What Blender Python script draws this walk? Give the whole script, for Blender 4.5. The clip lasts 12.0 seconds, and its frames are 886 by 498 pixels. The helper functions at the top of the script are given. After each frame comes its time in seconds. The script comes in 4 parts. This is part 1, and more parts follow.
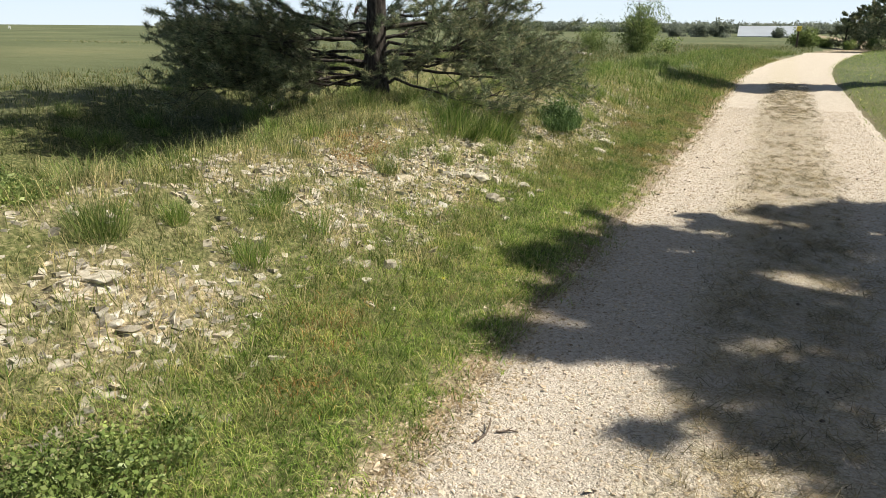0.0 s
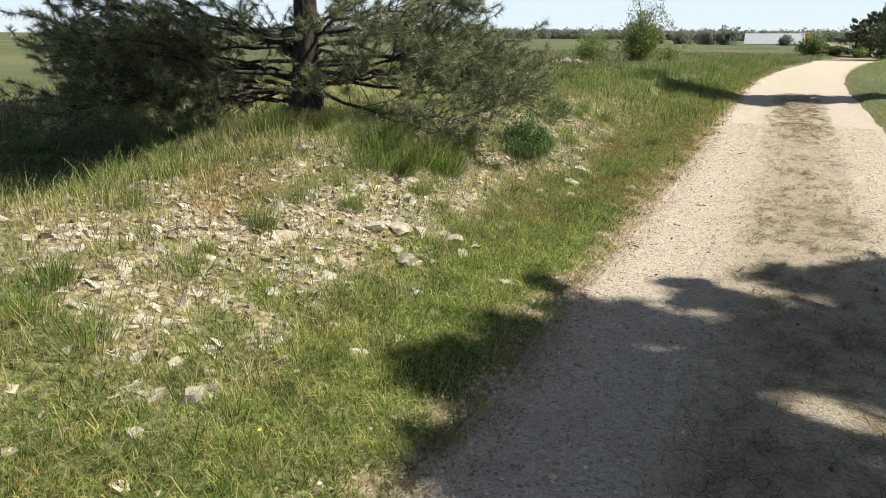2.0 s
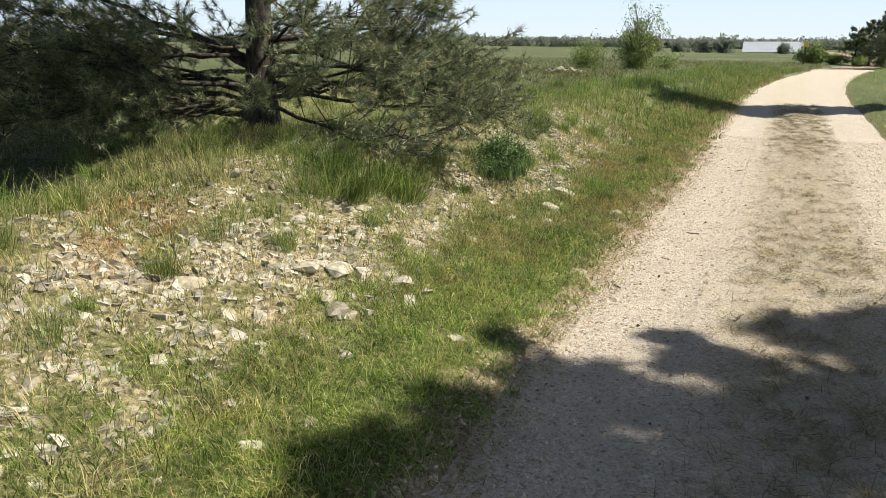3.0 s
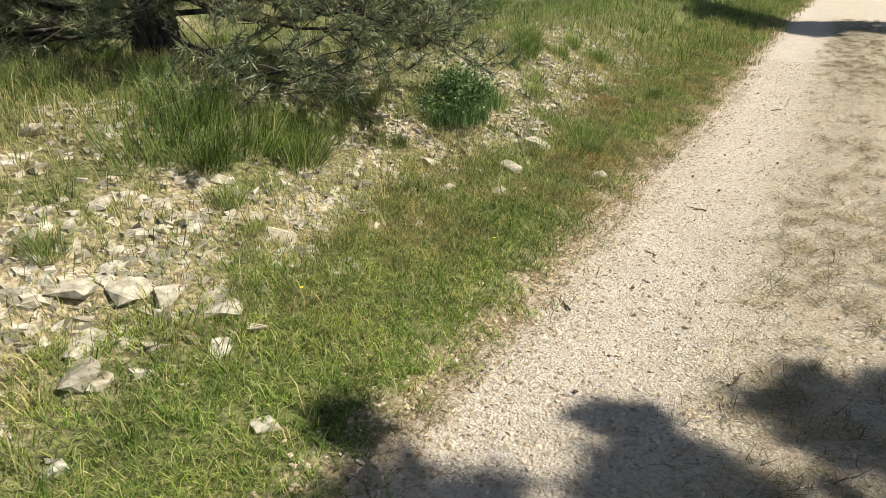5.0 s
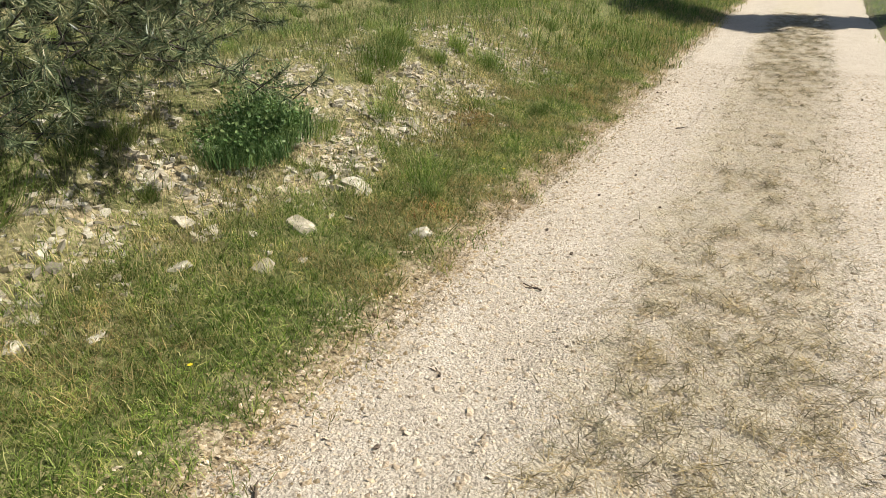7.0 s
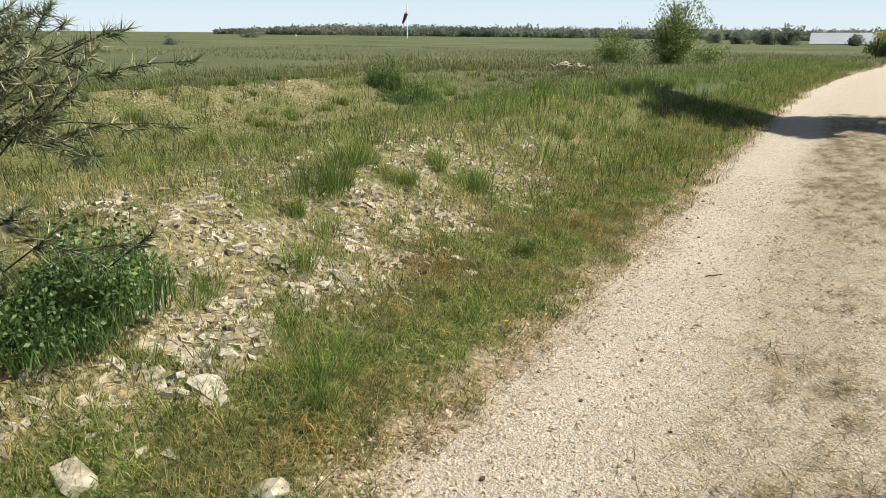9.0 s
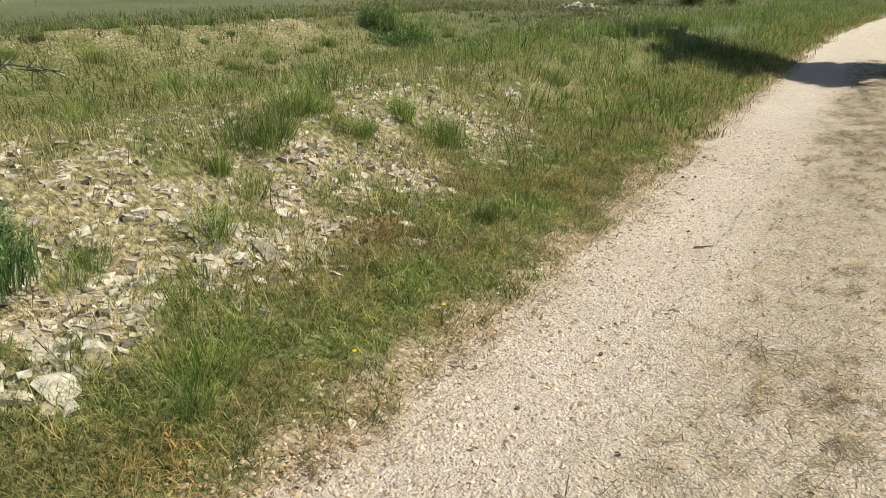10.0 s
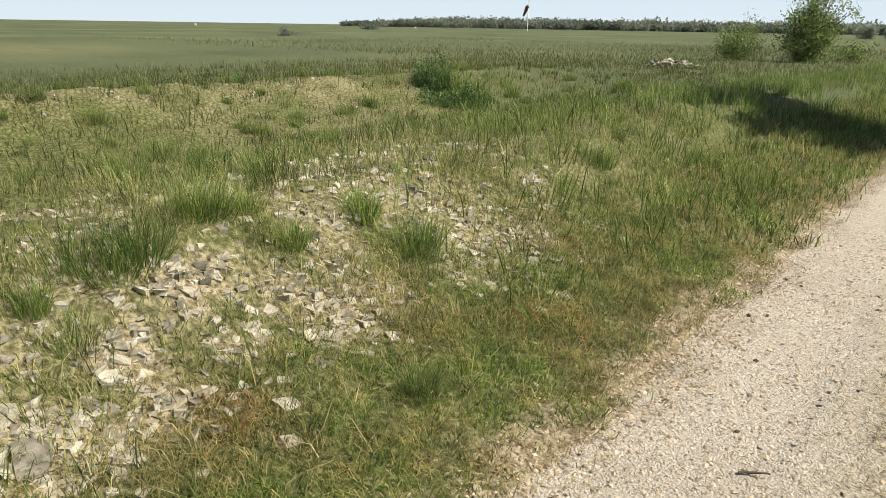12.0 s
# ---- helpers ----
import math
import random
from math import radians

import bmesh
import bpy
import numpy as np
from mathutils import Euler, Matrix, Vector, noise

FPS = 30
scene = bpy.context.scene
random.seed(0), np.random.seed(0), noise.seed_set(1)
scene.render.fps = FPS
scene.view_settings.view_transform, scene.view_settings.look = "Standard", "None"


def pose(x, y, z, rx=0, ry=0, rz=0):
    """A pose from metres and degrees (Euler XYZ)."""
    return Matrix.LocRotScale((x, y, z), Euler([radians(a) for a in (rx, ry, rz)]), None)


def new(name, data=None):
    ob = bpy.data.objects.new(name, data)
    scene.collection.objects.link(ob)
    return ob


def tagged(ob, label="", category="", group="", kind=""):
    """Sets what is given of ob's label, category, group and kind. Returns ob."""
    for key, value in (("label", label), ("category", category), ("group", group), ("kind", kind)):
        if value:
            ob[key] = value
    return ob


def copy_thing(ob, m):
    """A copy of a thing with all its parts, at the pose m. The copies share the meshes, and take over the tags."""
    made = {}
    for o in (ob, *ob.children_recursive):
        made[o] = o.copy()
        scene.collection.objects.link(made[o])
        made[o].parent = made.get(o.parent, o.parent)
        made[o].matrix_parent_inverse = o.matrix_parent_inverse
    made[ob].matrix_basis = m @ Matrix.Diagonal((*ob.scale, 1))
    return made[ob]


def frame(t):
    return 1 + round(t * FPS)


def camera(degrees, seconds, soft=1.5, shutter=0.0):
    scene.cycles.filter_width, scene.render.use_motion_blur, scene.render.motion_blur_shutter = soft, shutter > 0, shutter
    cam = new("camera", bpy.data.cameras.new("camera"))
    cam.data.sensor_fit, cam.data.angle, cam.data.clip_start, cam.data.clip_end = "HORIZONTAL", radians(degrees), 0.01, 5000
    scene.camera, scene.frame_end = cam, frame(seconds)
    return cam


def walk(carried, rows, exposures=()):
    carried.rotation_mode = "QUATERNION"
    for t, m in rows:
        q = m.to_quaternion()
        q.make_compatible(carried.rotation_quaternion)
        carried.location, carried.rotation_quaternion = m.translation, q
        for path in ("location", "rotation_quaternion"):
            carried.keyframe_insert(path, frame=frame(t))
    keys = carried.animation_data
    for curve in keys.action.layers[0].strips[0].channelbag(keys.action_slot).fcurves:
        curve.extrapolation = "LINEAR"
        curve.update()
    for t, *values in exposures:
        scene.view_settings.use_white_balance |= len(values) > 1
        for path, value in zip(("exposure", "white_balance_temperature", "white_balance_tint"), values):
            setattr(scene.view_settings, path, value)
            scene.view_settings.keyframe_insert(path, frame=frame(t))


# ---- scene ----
cam = camera(65.8, 12.0, 0.45)
METRES, EYE, TILT, LEAN, TURN = 10.2, 1.65, -18.0, 0.0, 25.5
EXPOSURES = [(0.0, 0.76, 6580, 7), (5.0, 0.78, 6580, 7), (7.0, 0.72, 6580, 7), (9.5, 0.62, 6580, 7), (12.0, 0.6, 6580, 7)]
ROWS = [
    (0.0, 0.0, 0.0, 0.0, -0.0, 0.0, 0.0),
    (0.5, 0.0187, 0.0375, 0.0126, -0.16, 1.03, -0.05),
    (1.0, 0.0393, 0.0784, 0.0246, -0.21, 1.7, 0.19),
    (1.5, 0.0501, 0.1155, 0.0353, -0.15, 1.03, 0.07),
    (2.0, 0.0709, 0.1553, 0.0475, 0.5, 0.59, -0.13),
    (2.5, 0.0939, 0.1905, 0.0596, 0.61, 1.0, -0.39),
    (3.0, 0.1026, 0.227, 0.0713, 0.42, 1.16, -0.23),
    (3.2, 0.1078, 0.2409, 0.0741, 0.42, 1.30, -0.12),
    (4.8, 0.1681, 0.3580, 0.1110, 3.51, -6.28, -1.15),
    (5.0, 0.1778, 0.3766, 0.1139, 3.32, -5.79, -1.1),
    (5.5, 0.2008, 0.4107, 0.1224, 2.97, -6.5, -1.12),
    (6.0, 0.2274, 0.4426, 0.1323, 2.51, -6.77, -1.13),
    (6.5, 0.2579, 0.4727, 0.1454, 1.33, -6.88, -0.55),
    (7.0, 0.2772, 0.5002, 0.1548, 0.72, -6.75, -0.64),
    (7.5, 0.2882, 0.5273, 0.168, 0.88, -4.71, -0.67),
    (7.7, 0.2942, 0.5436, 0.1734, 1.04, -2.57, -0.97),
    (9.3, 0.3459, 0.6643, 0.2033, 5.27, 0.42, -1.95),
    (9.5, 0.3531, 0.6753, 0.2037, 5.37, -1.35, -2.02),
    (10.0, 0.3709, 0.7048, 0.2131, 6.11, -4.0, -2.19),
    (10.5, 0.3927, 0.7393, 0.2297, 6.18, -4.87, -2.39),
    (11.0, 0.4015, 0.7683, 0.242, 9.57, -3.92, -3.45),
    (11.5, 0.4061, 0.8105, 0.2516, 14.08, -1.1, -4.69),
    (12.0, 0.4248, 0.8501, 0.2655, 14.09, -0.6, -4.88),
]
walk(cam, [(t, pose(0, 0, EYE, TILT, LEAN, TURN) @ pose(METRES * x, METRES * y, METRES * z, 90 + pitch, roll, yaw)) for t, x, y, z, yaw, pitch, roll in ROWS],
     exposures=EXPOSURES)

# ---- light ----
SUN_AZ, SUN_EL = 67.0, 50.0      # degrees clockwise from +y, degrees up
world = bpy.data.worlds.new("sky")
scene.world = world
world.use_nodes = True
wn = world.node_tree.nodes
sky = wn.new("ShaderNodeTexSky")
sky.sky_type = "NISHITA"
sky.sun_disc = False
sky.sun_elevation, sky.sun_rotation = radians(SUN_EL), radians(SUN_AZ)
sky.air_density, sky.dust_density, sky.ozone_density = 1.0, 1.5, 1.0
wn["Background"].inputs["Strength"].default_value = 0.045
world.node_tree.links.new(sky.outputs[0], wn["Background"].inputs["Color"])
sun_data = bpy.data.lights.new("sun", "SUN")
sun_data.energy, sun_data.angle, sun_data.color = 5.0, radians(0.55), (1.0, 0.955, 0.875)
sun = new("sun", sun_data)
_a, _e = radians(SUN_AZ), radians(SUN_EL)
_to_sun = Vector((math.sin(_a) * math.cos(_e), math.cos(_a) * math.cos(_e), math.sin(_e)))
sun.matrix_world = Matrix.Translation((20, 5, 30)) @ _to_sun.to_track_quat("Z", "Y").to_matrix().to_4x4()


# ---- materials ----
def material(name):
    m = bpy.data.materials.new(name)
    m.use_nodes = True
    m.node_tree.nodes.clear()
    out = m.node_tree.nodes.new("ShaderNodeOutputMaterial")
    return m, m.node_tree.nodes, m.node_tree.links, out


def ramp(nodes, links, fac, stops):
    r = nodes.new("ShaderNodeValToRGB")
    el = r.color_ramp.elements
    while len(el) < len(stops):
        el.new(0.5)
    for e, (p, c) in zip(el, stops):
        e.position = p
        e.color = (*c, 1) if len(c) == 3 else c
    links.new(fac, r.inputs[0])
    return r.outputs[0]


def tex_noise(nodes, links, vec, scale, detail=4.0, rough=0.55):
    n = nodes.new("ShaderNodeTexNoise")
    n.inputs["Scale"].default_value, n.inputs["Detail"].default_value, n.inputs["Roughness"].default_value = scale, detail, rough
    links.new(vec, n.inputs["Vector"])
    return n.outputs["Fac"]


def mixed(nodes, links, fac, a, b, mode="MIX"):
    n = nodes.new("ShaderNodeMix")
    n.data_type, n.blend_type = "RGBA", mode
    for sock, v in ((n.inputs[0], fac), (n.inputs[6], a), (n.inputs[7], b)):
        if isinstance(v, (int, float)):
            sock.default_value = v
        elif isinstance(v, tuple):
            sock.default_value = (*v, 1)
        else:
            links.new(v, sock)
    return n.outputs[2]


def calc(nodes, links, op, a, b=0.0, clamp=False):
    n = nodes.new("ShaderNodeMath")
    n.operation, n.use_clamp = op, clamp
    for sock, v in ((n.inputs[0], a), (n.inputs[1], b)):
        if isinstance(v, (int, float)):
            sock.default_value = v
        else:
            links.new(v, sock)
    return n.outputs[0]


def position(nodes):
    return nodes.new("ShaderNodeNewGeometry").outputs["Position"]


def bumped(nodes, links, height, strength, dist):
    b = nodes.new("ShaderNodeBump")
    b.inputs["Strength"].default_value, b.inputs["Distance"].default_value = strength, dist
    links.new(height, b.inputs["Height"])
    return b.outputs[0]


def principled(nodes, links, out, col, rough=0.8, normal=None, spec=0.3):
    p = nodes.new("ShaderNodeBsdfPrincipled")
    if isinstance(col, tuple):
        p.inputs["Base Color"].default_value = (*col, 1)
    else:
        links.new(col, p.inputs["Base Color"])
    p.inputs["Roughness"].default_value = rough
    p.inputs["Specular IOR Level"].default_value = spec
    if normal is not None:
        links.new(normal, p.inputs["Normal"])
    links.new(p.outputs[0], out.inputs[0])
    return p


def plain_mat(name, col, rough=0.6, vary=0.15, scale=6.0, metal=0.0):
    m, n, l, out = material(name)
    f = tex_noise(n, l, position(n), scale)
    c = ramp(n, l, f, [(0.3, tuple(v * (1 - vary) for v in col)), (0.7, tuple(min(1, v * (1 + vary)) for v in col))])
    p = principled(n, l, out, c, rough)
    p.inputs["Metallic"].default_value = metal
    return m


def blade_mat(name, stops, dry, dry_amount=0.5, patch=0.9, through_light=0.4, gloss=0.5):
    """Leaf and blade material: colour by blade, drier in patches, lets light through."""
    m, n, l, out = material(name)
    geo = n.new("ShaderNodeNewGeometry")
    c = ramp(n, l, geo.outputs["Random Per Island"], stops)
    f = tex_noise(n, l, geo.outputs["Position"], patch, 3.0)
    f = calc(n, l, "MULTIPLY", calc(n, l, "SUBTRACT", f, 0.42, False), 6.0 * dry_amount, True)
    hit_dry = calc(n, l, "MULTIPLY", f, geo.outputs["Random Per Island"])
    c = mixed(n, l, hit_dry, c, dry)
    lively = ramp(n, l, tex_noise(n, l, geo.outputs["Position"], patch * 3.2, 4.0, 0.6), [(0.32, (0.5, 0.55, 0.5)), (0.5, (1.0, 1.0, 1.0)), (0.68, (1.5, 1.42, 1.32))])
    c = mixed(n, l, 1.0, c, lively, "MULTIPLY")
    p = n.new("ShaderNodeBsdfPrincipled")
    l.new(c, p.inputs["Base Color"])
    p.inputs["Roughness"].default_value = gloss
    p.inputs["Specular IOR Level"].default_value = 0.25
    t = n.new("ShaderNodeBsdfTranslucent")
    l.new(c, t.inputs["Color"])
    mx = n.new("ShaderNodeMixShader")
    mx.inputs[0].default_value = through_light
    l.new(p.outputs[0], mx.inputs[1])
    l.new(t.outputs[0], mx.inputs[2])
    l.new(mx.outputs[0], out.inputs[0])
    return m


def ground_material():
    m, n, l, out = material("turf_soil")
    pos = position(n)
    sep = n.new("ShaderNodeSeparateXYZ")
    l.new(pos, sep.inputs[0])
    fine = tex_noise(n, l, pos, 30.0, 6.0, 0.65)
    mid = tex_noise(n, l, pos, 1.3, 4.0)
    big = tex_noise(n, l, pos, 0.09, 5.0)
    soil = ramp(n, l, fine, [(0.3, (0.07, 0.055, 0.035)), (0.46, (0.21, 0.165, 0.10)), (0.58, (0.40, 0.325, 0.20)), (0.72, (0.54, 0.46, 0.33))])
    turf = ramp(n, l, fine, [(0.32, (0.03, 0.036, 0.013)), (0.5, (0.095, 0.105, 0.036)), (0.62, (0.19, 0.175, 0.08)), (0.75, (0.30, 0.26, 0.14))])
    grit = ramp(n, l, fine, [(0.34, (0.10, 0.07, 0.042)), (0.48, (0.25, 0.195, 0.125)), (0.62, (0.40, 0.335, 0.24)), (0.75, (0.54, 0.47, 0.37))])
    bare = n.new("ShaderNodeAttribute")
    bare.attribute_name = "bare"
    near = mixed(n, l, calc(n, l, "ADD", bare.outputs["Fac"], calc(n, l, "MULTIPLY", calc(n, l, "SUBTRACT", mid, 0.56), 2.0, True), True), turf, soil)
    field = ramp(n, l, mixed(n, l, 0.55, fine, big), [(0.36, (0.058, 0.070, 0.034)), (0.5, (0.094, 0.106, 0.052)), (0.62, (0.15, 0.148, 0.076))])
    # bands of paler hay across the meadow
    away = calc(n, l, "MULTIPLY", calc(n, l, "SUBTRACT", calc(n, l, "MULTIPLY", sep.outputs[0], -1.0), 8.5), 0.7, True)
    far_y = calc(n, l, "MULTIPLY", calc(n, l, "SUBTRACT", sep.outputs[1], 18.0), 0.15, True)
    right = calc(n, l, "MULTIPLY", calc(n, l, "SUBTRACT", sep.outputs[0], 1.8), 1.0, True)
    k = calc(n, l, "MAXIMUM", calc(n, l, "MAXIMUM", away, far_y), right)
    c = mixed(n, l, k, near, field)
    worn = n.new("ShaderNodeAttribute")
    worn.attribute_name = "worn"
    c = mixed(n, l, worn.outputs["Fac"], c, grit)
    principled(n, l, out, c, 0.95, bumped(n, l, fine, 0.9, 0.02), 0.1)
    return m


def gravel_material():
    m, n, l, out = material("limestone_gravel")
    pos = position(n)
    sep = n.new("ShaderNodeSeparateXYZ")
    l.new(pos, sep.inputs[0])
    v = n.new("ShaderNodeTexVoronoi")
    v.inputs["Scale"].default_value = 85.0
    l.new(pos, v.inputs["Vector"])
    fine = tex_noise(n, l, pos, 60.0, 5.0, 0.7)
    mid = tex_noise(n, l, pos, 2.2, 5.0, 0.6)
    grey = n.new("ShaderNodeRGBToBW")
    l.new(v.outputs["Color"], grey.inputs[0])
    peb = ramp(n, l, grey.outputs[0], [(0.06, (0.13, 0.10, 0.075)), (0.2, (0.44, 0.375, 0.295)), (0.7, (0.59, 0.51, 0.415)), (0.95, (0.74, 0.66, 0.555))])
    dust = ramp(n, l, fine, [(0.36, (0.21, 0.17, 0.13)), (0.47, (0.50, 0.43, 0.345)), (0.75, (0.64, 0.56, 0.46))])
    c = mixed(n, l, 0.42, peb, dust)
    c = mixed(n, l, calc(n, l, "MULTIPLY", calc(n, l, "SUBTRACT", mid, 0.45), 2.5, True), c, (0.44, 0.37, 0.29))
    specks = calc(n, l, "MULTIPLY", calc(n, l, "SUBTRACT", tex_noise(n, l, pos, 38.0, 3.0, 0.6), 0.56), 9.0, True)
    c = mixed(n, l, calc(n, l, "MULTIPLY", specks, 0.6), c, (0.21, 0.17, 0.135))
    pale = calc(n, l, "MULTIPLY", calc(n, l, "SUBTRACT", tex_noise(n, l, pos, 26.0, 3.0, 0.6), 0.55), 8.0, True)
    c = mixed(n, l, calc(n, l, "MULTIPLY", pale, 0.55), c, (0.66, 0.59, 0.51))
    # straw and dead needles trodden into the middle strip and the edge
    straw = ramp(n, l, fine, [(0.34, (0.19, 0.15, 0.10)), (0.45, (0.45, 0.385, 0.28)), (0.66, (0.60, 0.525, 0.40))])
    wob = calc(n, l, "MULTIPLY", calc(n, l, "SUBTRACT", mid, 0.5), 0.9)
    x = calc(n, l, "ADD", sep.outputs[0], wob)
    s1 = calc(n, l, "MULTIPLY", calc(n, l, "SUBTRACT", x, -0.42), 5.0, True)
    s2 = calc(n, l, "MULTIPLY", calc(n, l, "SUBTRACT", 0.75, x), 5.0, True)
    clump = calc(n, l, "MULTIPLY", calc(n, l, "SUBTRACT", tex_noise(n, l, pos, 6.0, 6.0, 0.7), 0.40), 5.0, True)
    strip = calc(n, l, "MULTIPLY", calc(n, l, "MULTIPLY", s1, s2), clump)
    edge = calc(n, l, "MULTIPLY", calc(n, l, "SUBTRACT", -0.98, x), 6.0, True)
    c = mixed(n, l, strip, c, straw)
    c = mixed(n, l, calc(n, l, "MULTIPLY", edge, 0.35), c, (0.42, 0.335, 0.235))
    h = calc(n, l, "ADD", calc(n, l, "MULTIPLY", v.outputs["Distance"], -0.4), fine)
    principled(n, l, out, c, 0.95, bumped(n, l, h, 1.0, 0.02), 0.1)
    return m


def stone_material(name, lo, mid_c, hi, worn=(0.5, 0.47, 0.43)):
    m, n, l, out = material(name)
    pos = position(n)
    info = n.new("ShaderNodeObjectInfo")
    geo = n.new("ShaderNodeNewGeometry")
    f = tex_noise(n, l, pos, 24.0, 6.0, 0.65)
    c = ramp(n, l, f, [(0.28, lo), (0.5, mid_c), (0.7, hi)])
    r = calc(n, l, "FRACT", calc(n, l, "ADD", info.outputs["Random"], geo.outputs["Random Per Island"]))
    tint = ramp(n, l, r, [(0.0, worn), (0.3, (0.82, 0.77, 0.69)), (0.75, (1.0, 0.98, 0.94)), (1.0, (0.95, 0.86, 0.72))])
    c = mixed(n, l, 1.0, c, tint, "MULTIPLY")
    principled(n, l, out, c, 0.9, bumped(n, l, tex_noise(n, l, pos, 60.0, 5.0, 0.7), 0.6, 0.006), 0.2)
    return m


def bark_material():
    m, n, l, out = material("pine_bark")
    pos = position(n)
    mp = n.new("ShaderNodeMapping")
    mp.inputs["Scale"].default_value = (1, 1, 0.3)
    l.new(pos, mp.inputs[0])
    f = tex_noise(n, l, mp.outputs[0], 28.0, 6.0, 0.7)
    c = ramp(n, l, f, [(0.35, (0.02, 0.017, 0.015)), (0.5, (0.055, 0.045, 0.038)), (0.7, (0.13, 0.115, 0.1))])
    principled(n, l, out, c, 0.95, bumped(n, l, f, 1.0, 0.02), 0.1)
    return m


M_GROUND = ground_material()
M_GRAVEL = gravel_material()
M_STONE = stone_material("limestone", (0.20, 0.18, 0.142), (0.42, 0.39, 0.325), (0.63, 0.60, 0.52), (0.36, 0.34, 0.31))
M_PEBBLE = stone_material("path_pebble", (0.26, 0.21, 0.16), (0.54, 0.46, 0.365), (0.72, 0.63, 0.52), (0.42, 0.38, 0.33))
M_LITTER = stone_material("brown_leaf_litter", (0.14, 0.105, 0.06), (0.36, 0.285, 0.185), (0.50, 0.43, 0.32))
M_BARK = bark_material()
M_LUSH = blade_mat("lush_grass", [(0.0, (0.05, 0.105, 0.014)), (0.4, (0.18, 0.29, 0.045)), (0.8, (0.36, 0.45, 0.11)), (1.0, (0.62, 0.56, 0.28))], (0.36, 0.28, 0.12), 0.4, 1.6, 0.48)
M_VERGE = blade_mat("olive_grass", [(0.0, (0.035, 0.08, 0.011)), (0.45, (0.13, 0.20, 0.033)), (0.8, (0.28, 0.325, 0.09)), (1.0, (0.58, 0.49, 0.25))], (0.42, 0.30, 0.15), 1.2, 1.8, 0.48)
M_DRY = blade_mat("dry_grass", [(0.0, (0.05, 0.085, 0.016)), (0.45, (0.18, 0.225, 0.055)), (0.8, (0.36, 0.36, 0.13)), (1.0, (0.62, 0.54, 0.31))], (0.54, 0.44, 0.23), 0.95, 1.6)
M_TALL = blade_mat("tall_grass", [(0.0, (0.045, 0.095, 0.015)), (0.5, (0.14, 0.22, 0.04)), (0.85, (0.28, 0.335, 0.10)), (1.0, (0.42, 0.38, 0.18))], (0.38, 0.32, 0.15), 0.3, 0.7)
M_MEADOW = blade_mat("meadow_grass", [(0.0, (0.035, 0.06, 0.012)), (0.45, (0.09, 0.118, 0.029)), (0.8, (0.18, 0.187, 0.065)), (1.0, (0.37, 0.32, 0.17))], (0.27, 0.215, 0.105), 0.5, 1.1)
M_THATCH = blade_mat("dead_thatch", [(0.0, (0.06, 0.05, 0.025)), (0.5, (0.205, 0.165, 0.082)), (0.85, (0.37, 0.295, 0.16)), (1.0, (0.58, 0.485, 0.30))], (0.25, 0.2, 0.11), 0.3, 2.0, 0.2)
M_STRAW = blade_mat("straw", [(0.0, (0.10, 0.075, 0.04)), (0.45, (0.25, 0.195, 0.105)), (1.0, (0.47, 0.40, 0.26))], (0.33, 0.17, 0.07), 0.35, 1.4, 0.25)
M_RUST = blade_mat("rusty_dead_moss", [(0.0, (0.16, 0.07, 0.025)), (0.5, (0.33, 0.16, 0.055)), (1.0, (0.48, 0.30, 0.12))], (0.3, 0.2, 0.08), 0.2, 2.0, 0.3)
M_NEEDLE = blade_mat("pine_needles", [(0.0, (0.04, 0.06, 0.032)), (0.5, (0.14, 0.18, 0.09)), (0.85, (0.29, 0.32, 0.175)), (1.0, (0.52, 0.45, 0.28))], (0.24, 0.17, 0.09), 0.35, 1.5, 0.25, 0.35)
M_HERB = blade_mat("herb_leaves", [(0.0, (0.05, 0.095, 0.03)), (0.6, (0.11, 0.185, 0.06)), (1.0, (0.24, 0.31, 0.12))], (0.12, 0.15, 0.05), 0.1, 2.0, 0.35, 0.4)
M_SHRUB = blade_mat("shrub_leaves", [(0.0, (0.08, 0.12, 0.03)), (0.5, (0.17, 0.23, 0.06)), (1.0, (0.33, 0.37, 0.14))], (0.2, 0.22, 0.08), 0.2, 1.0, 0.35, 0.4)
# far leaves: paled and greyed, distance haze painted into the base colour
M_HAZED_WOOD = blade_mat("far_foliage_hazed", [(0.0, (0.17, 0.19, 0.15)), (0.5, (0.215, 0.24, 0.185)), (1.0, (0.27, 0.29, 0.22))], (0.16, 0.165, 0.125), 0.3, 0.02, 0.5, 0.9)
M_FLOWER = blade_mat("yellow_petals", [(0.0, (0.75, 0.55, 0.02)), (1.0, (0.85, 0.68, 0.06))], (0.8, 0.6, 0.05), 0.0)
M_TWIG = plain_mat("dead_twig", (0.10, 0.075, 0.055), 0.9, 0.4, 40.0)
M_ROOF = plain_mat("pale_metal_roof", (0.34, 0.36, 0.385), 0.45, 0.06, 0.5)
M_BARNWALL = plain_mat("dark_barn_cladding", (0.16, 0.17, 0.17), 0.8, 0.2, 0.6)
M_WHITE = plain_mat("white_paint", (0.8, 0.8, 0.78), 0.5, 0.05, 2.0)
M_SOCK = plain_mat("faded_red_cloth", (0.14, 0.05, 0.05), 0.8, 0.2, 2.0)
M_YELLOW = plain_mat("yellow_marker_paint", (0.75, 0.55, 0.08), 0.5, 0.1, 5.0)


# ---- mesh tools ----
rng = np.random.default_rng(7)


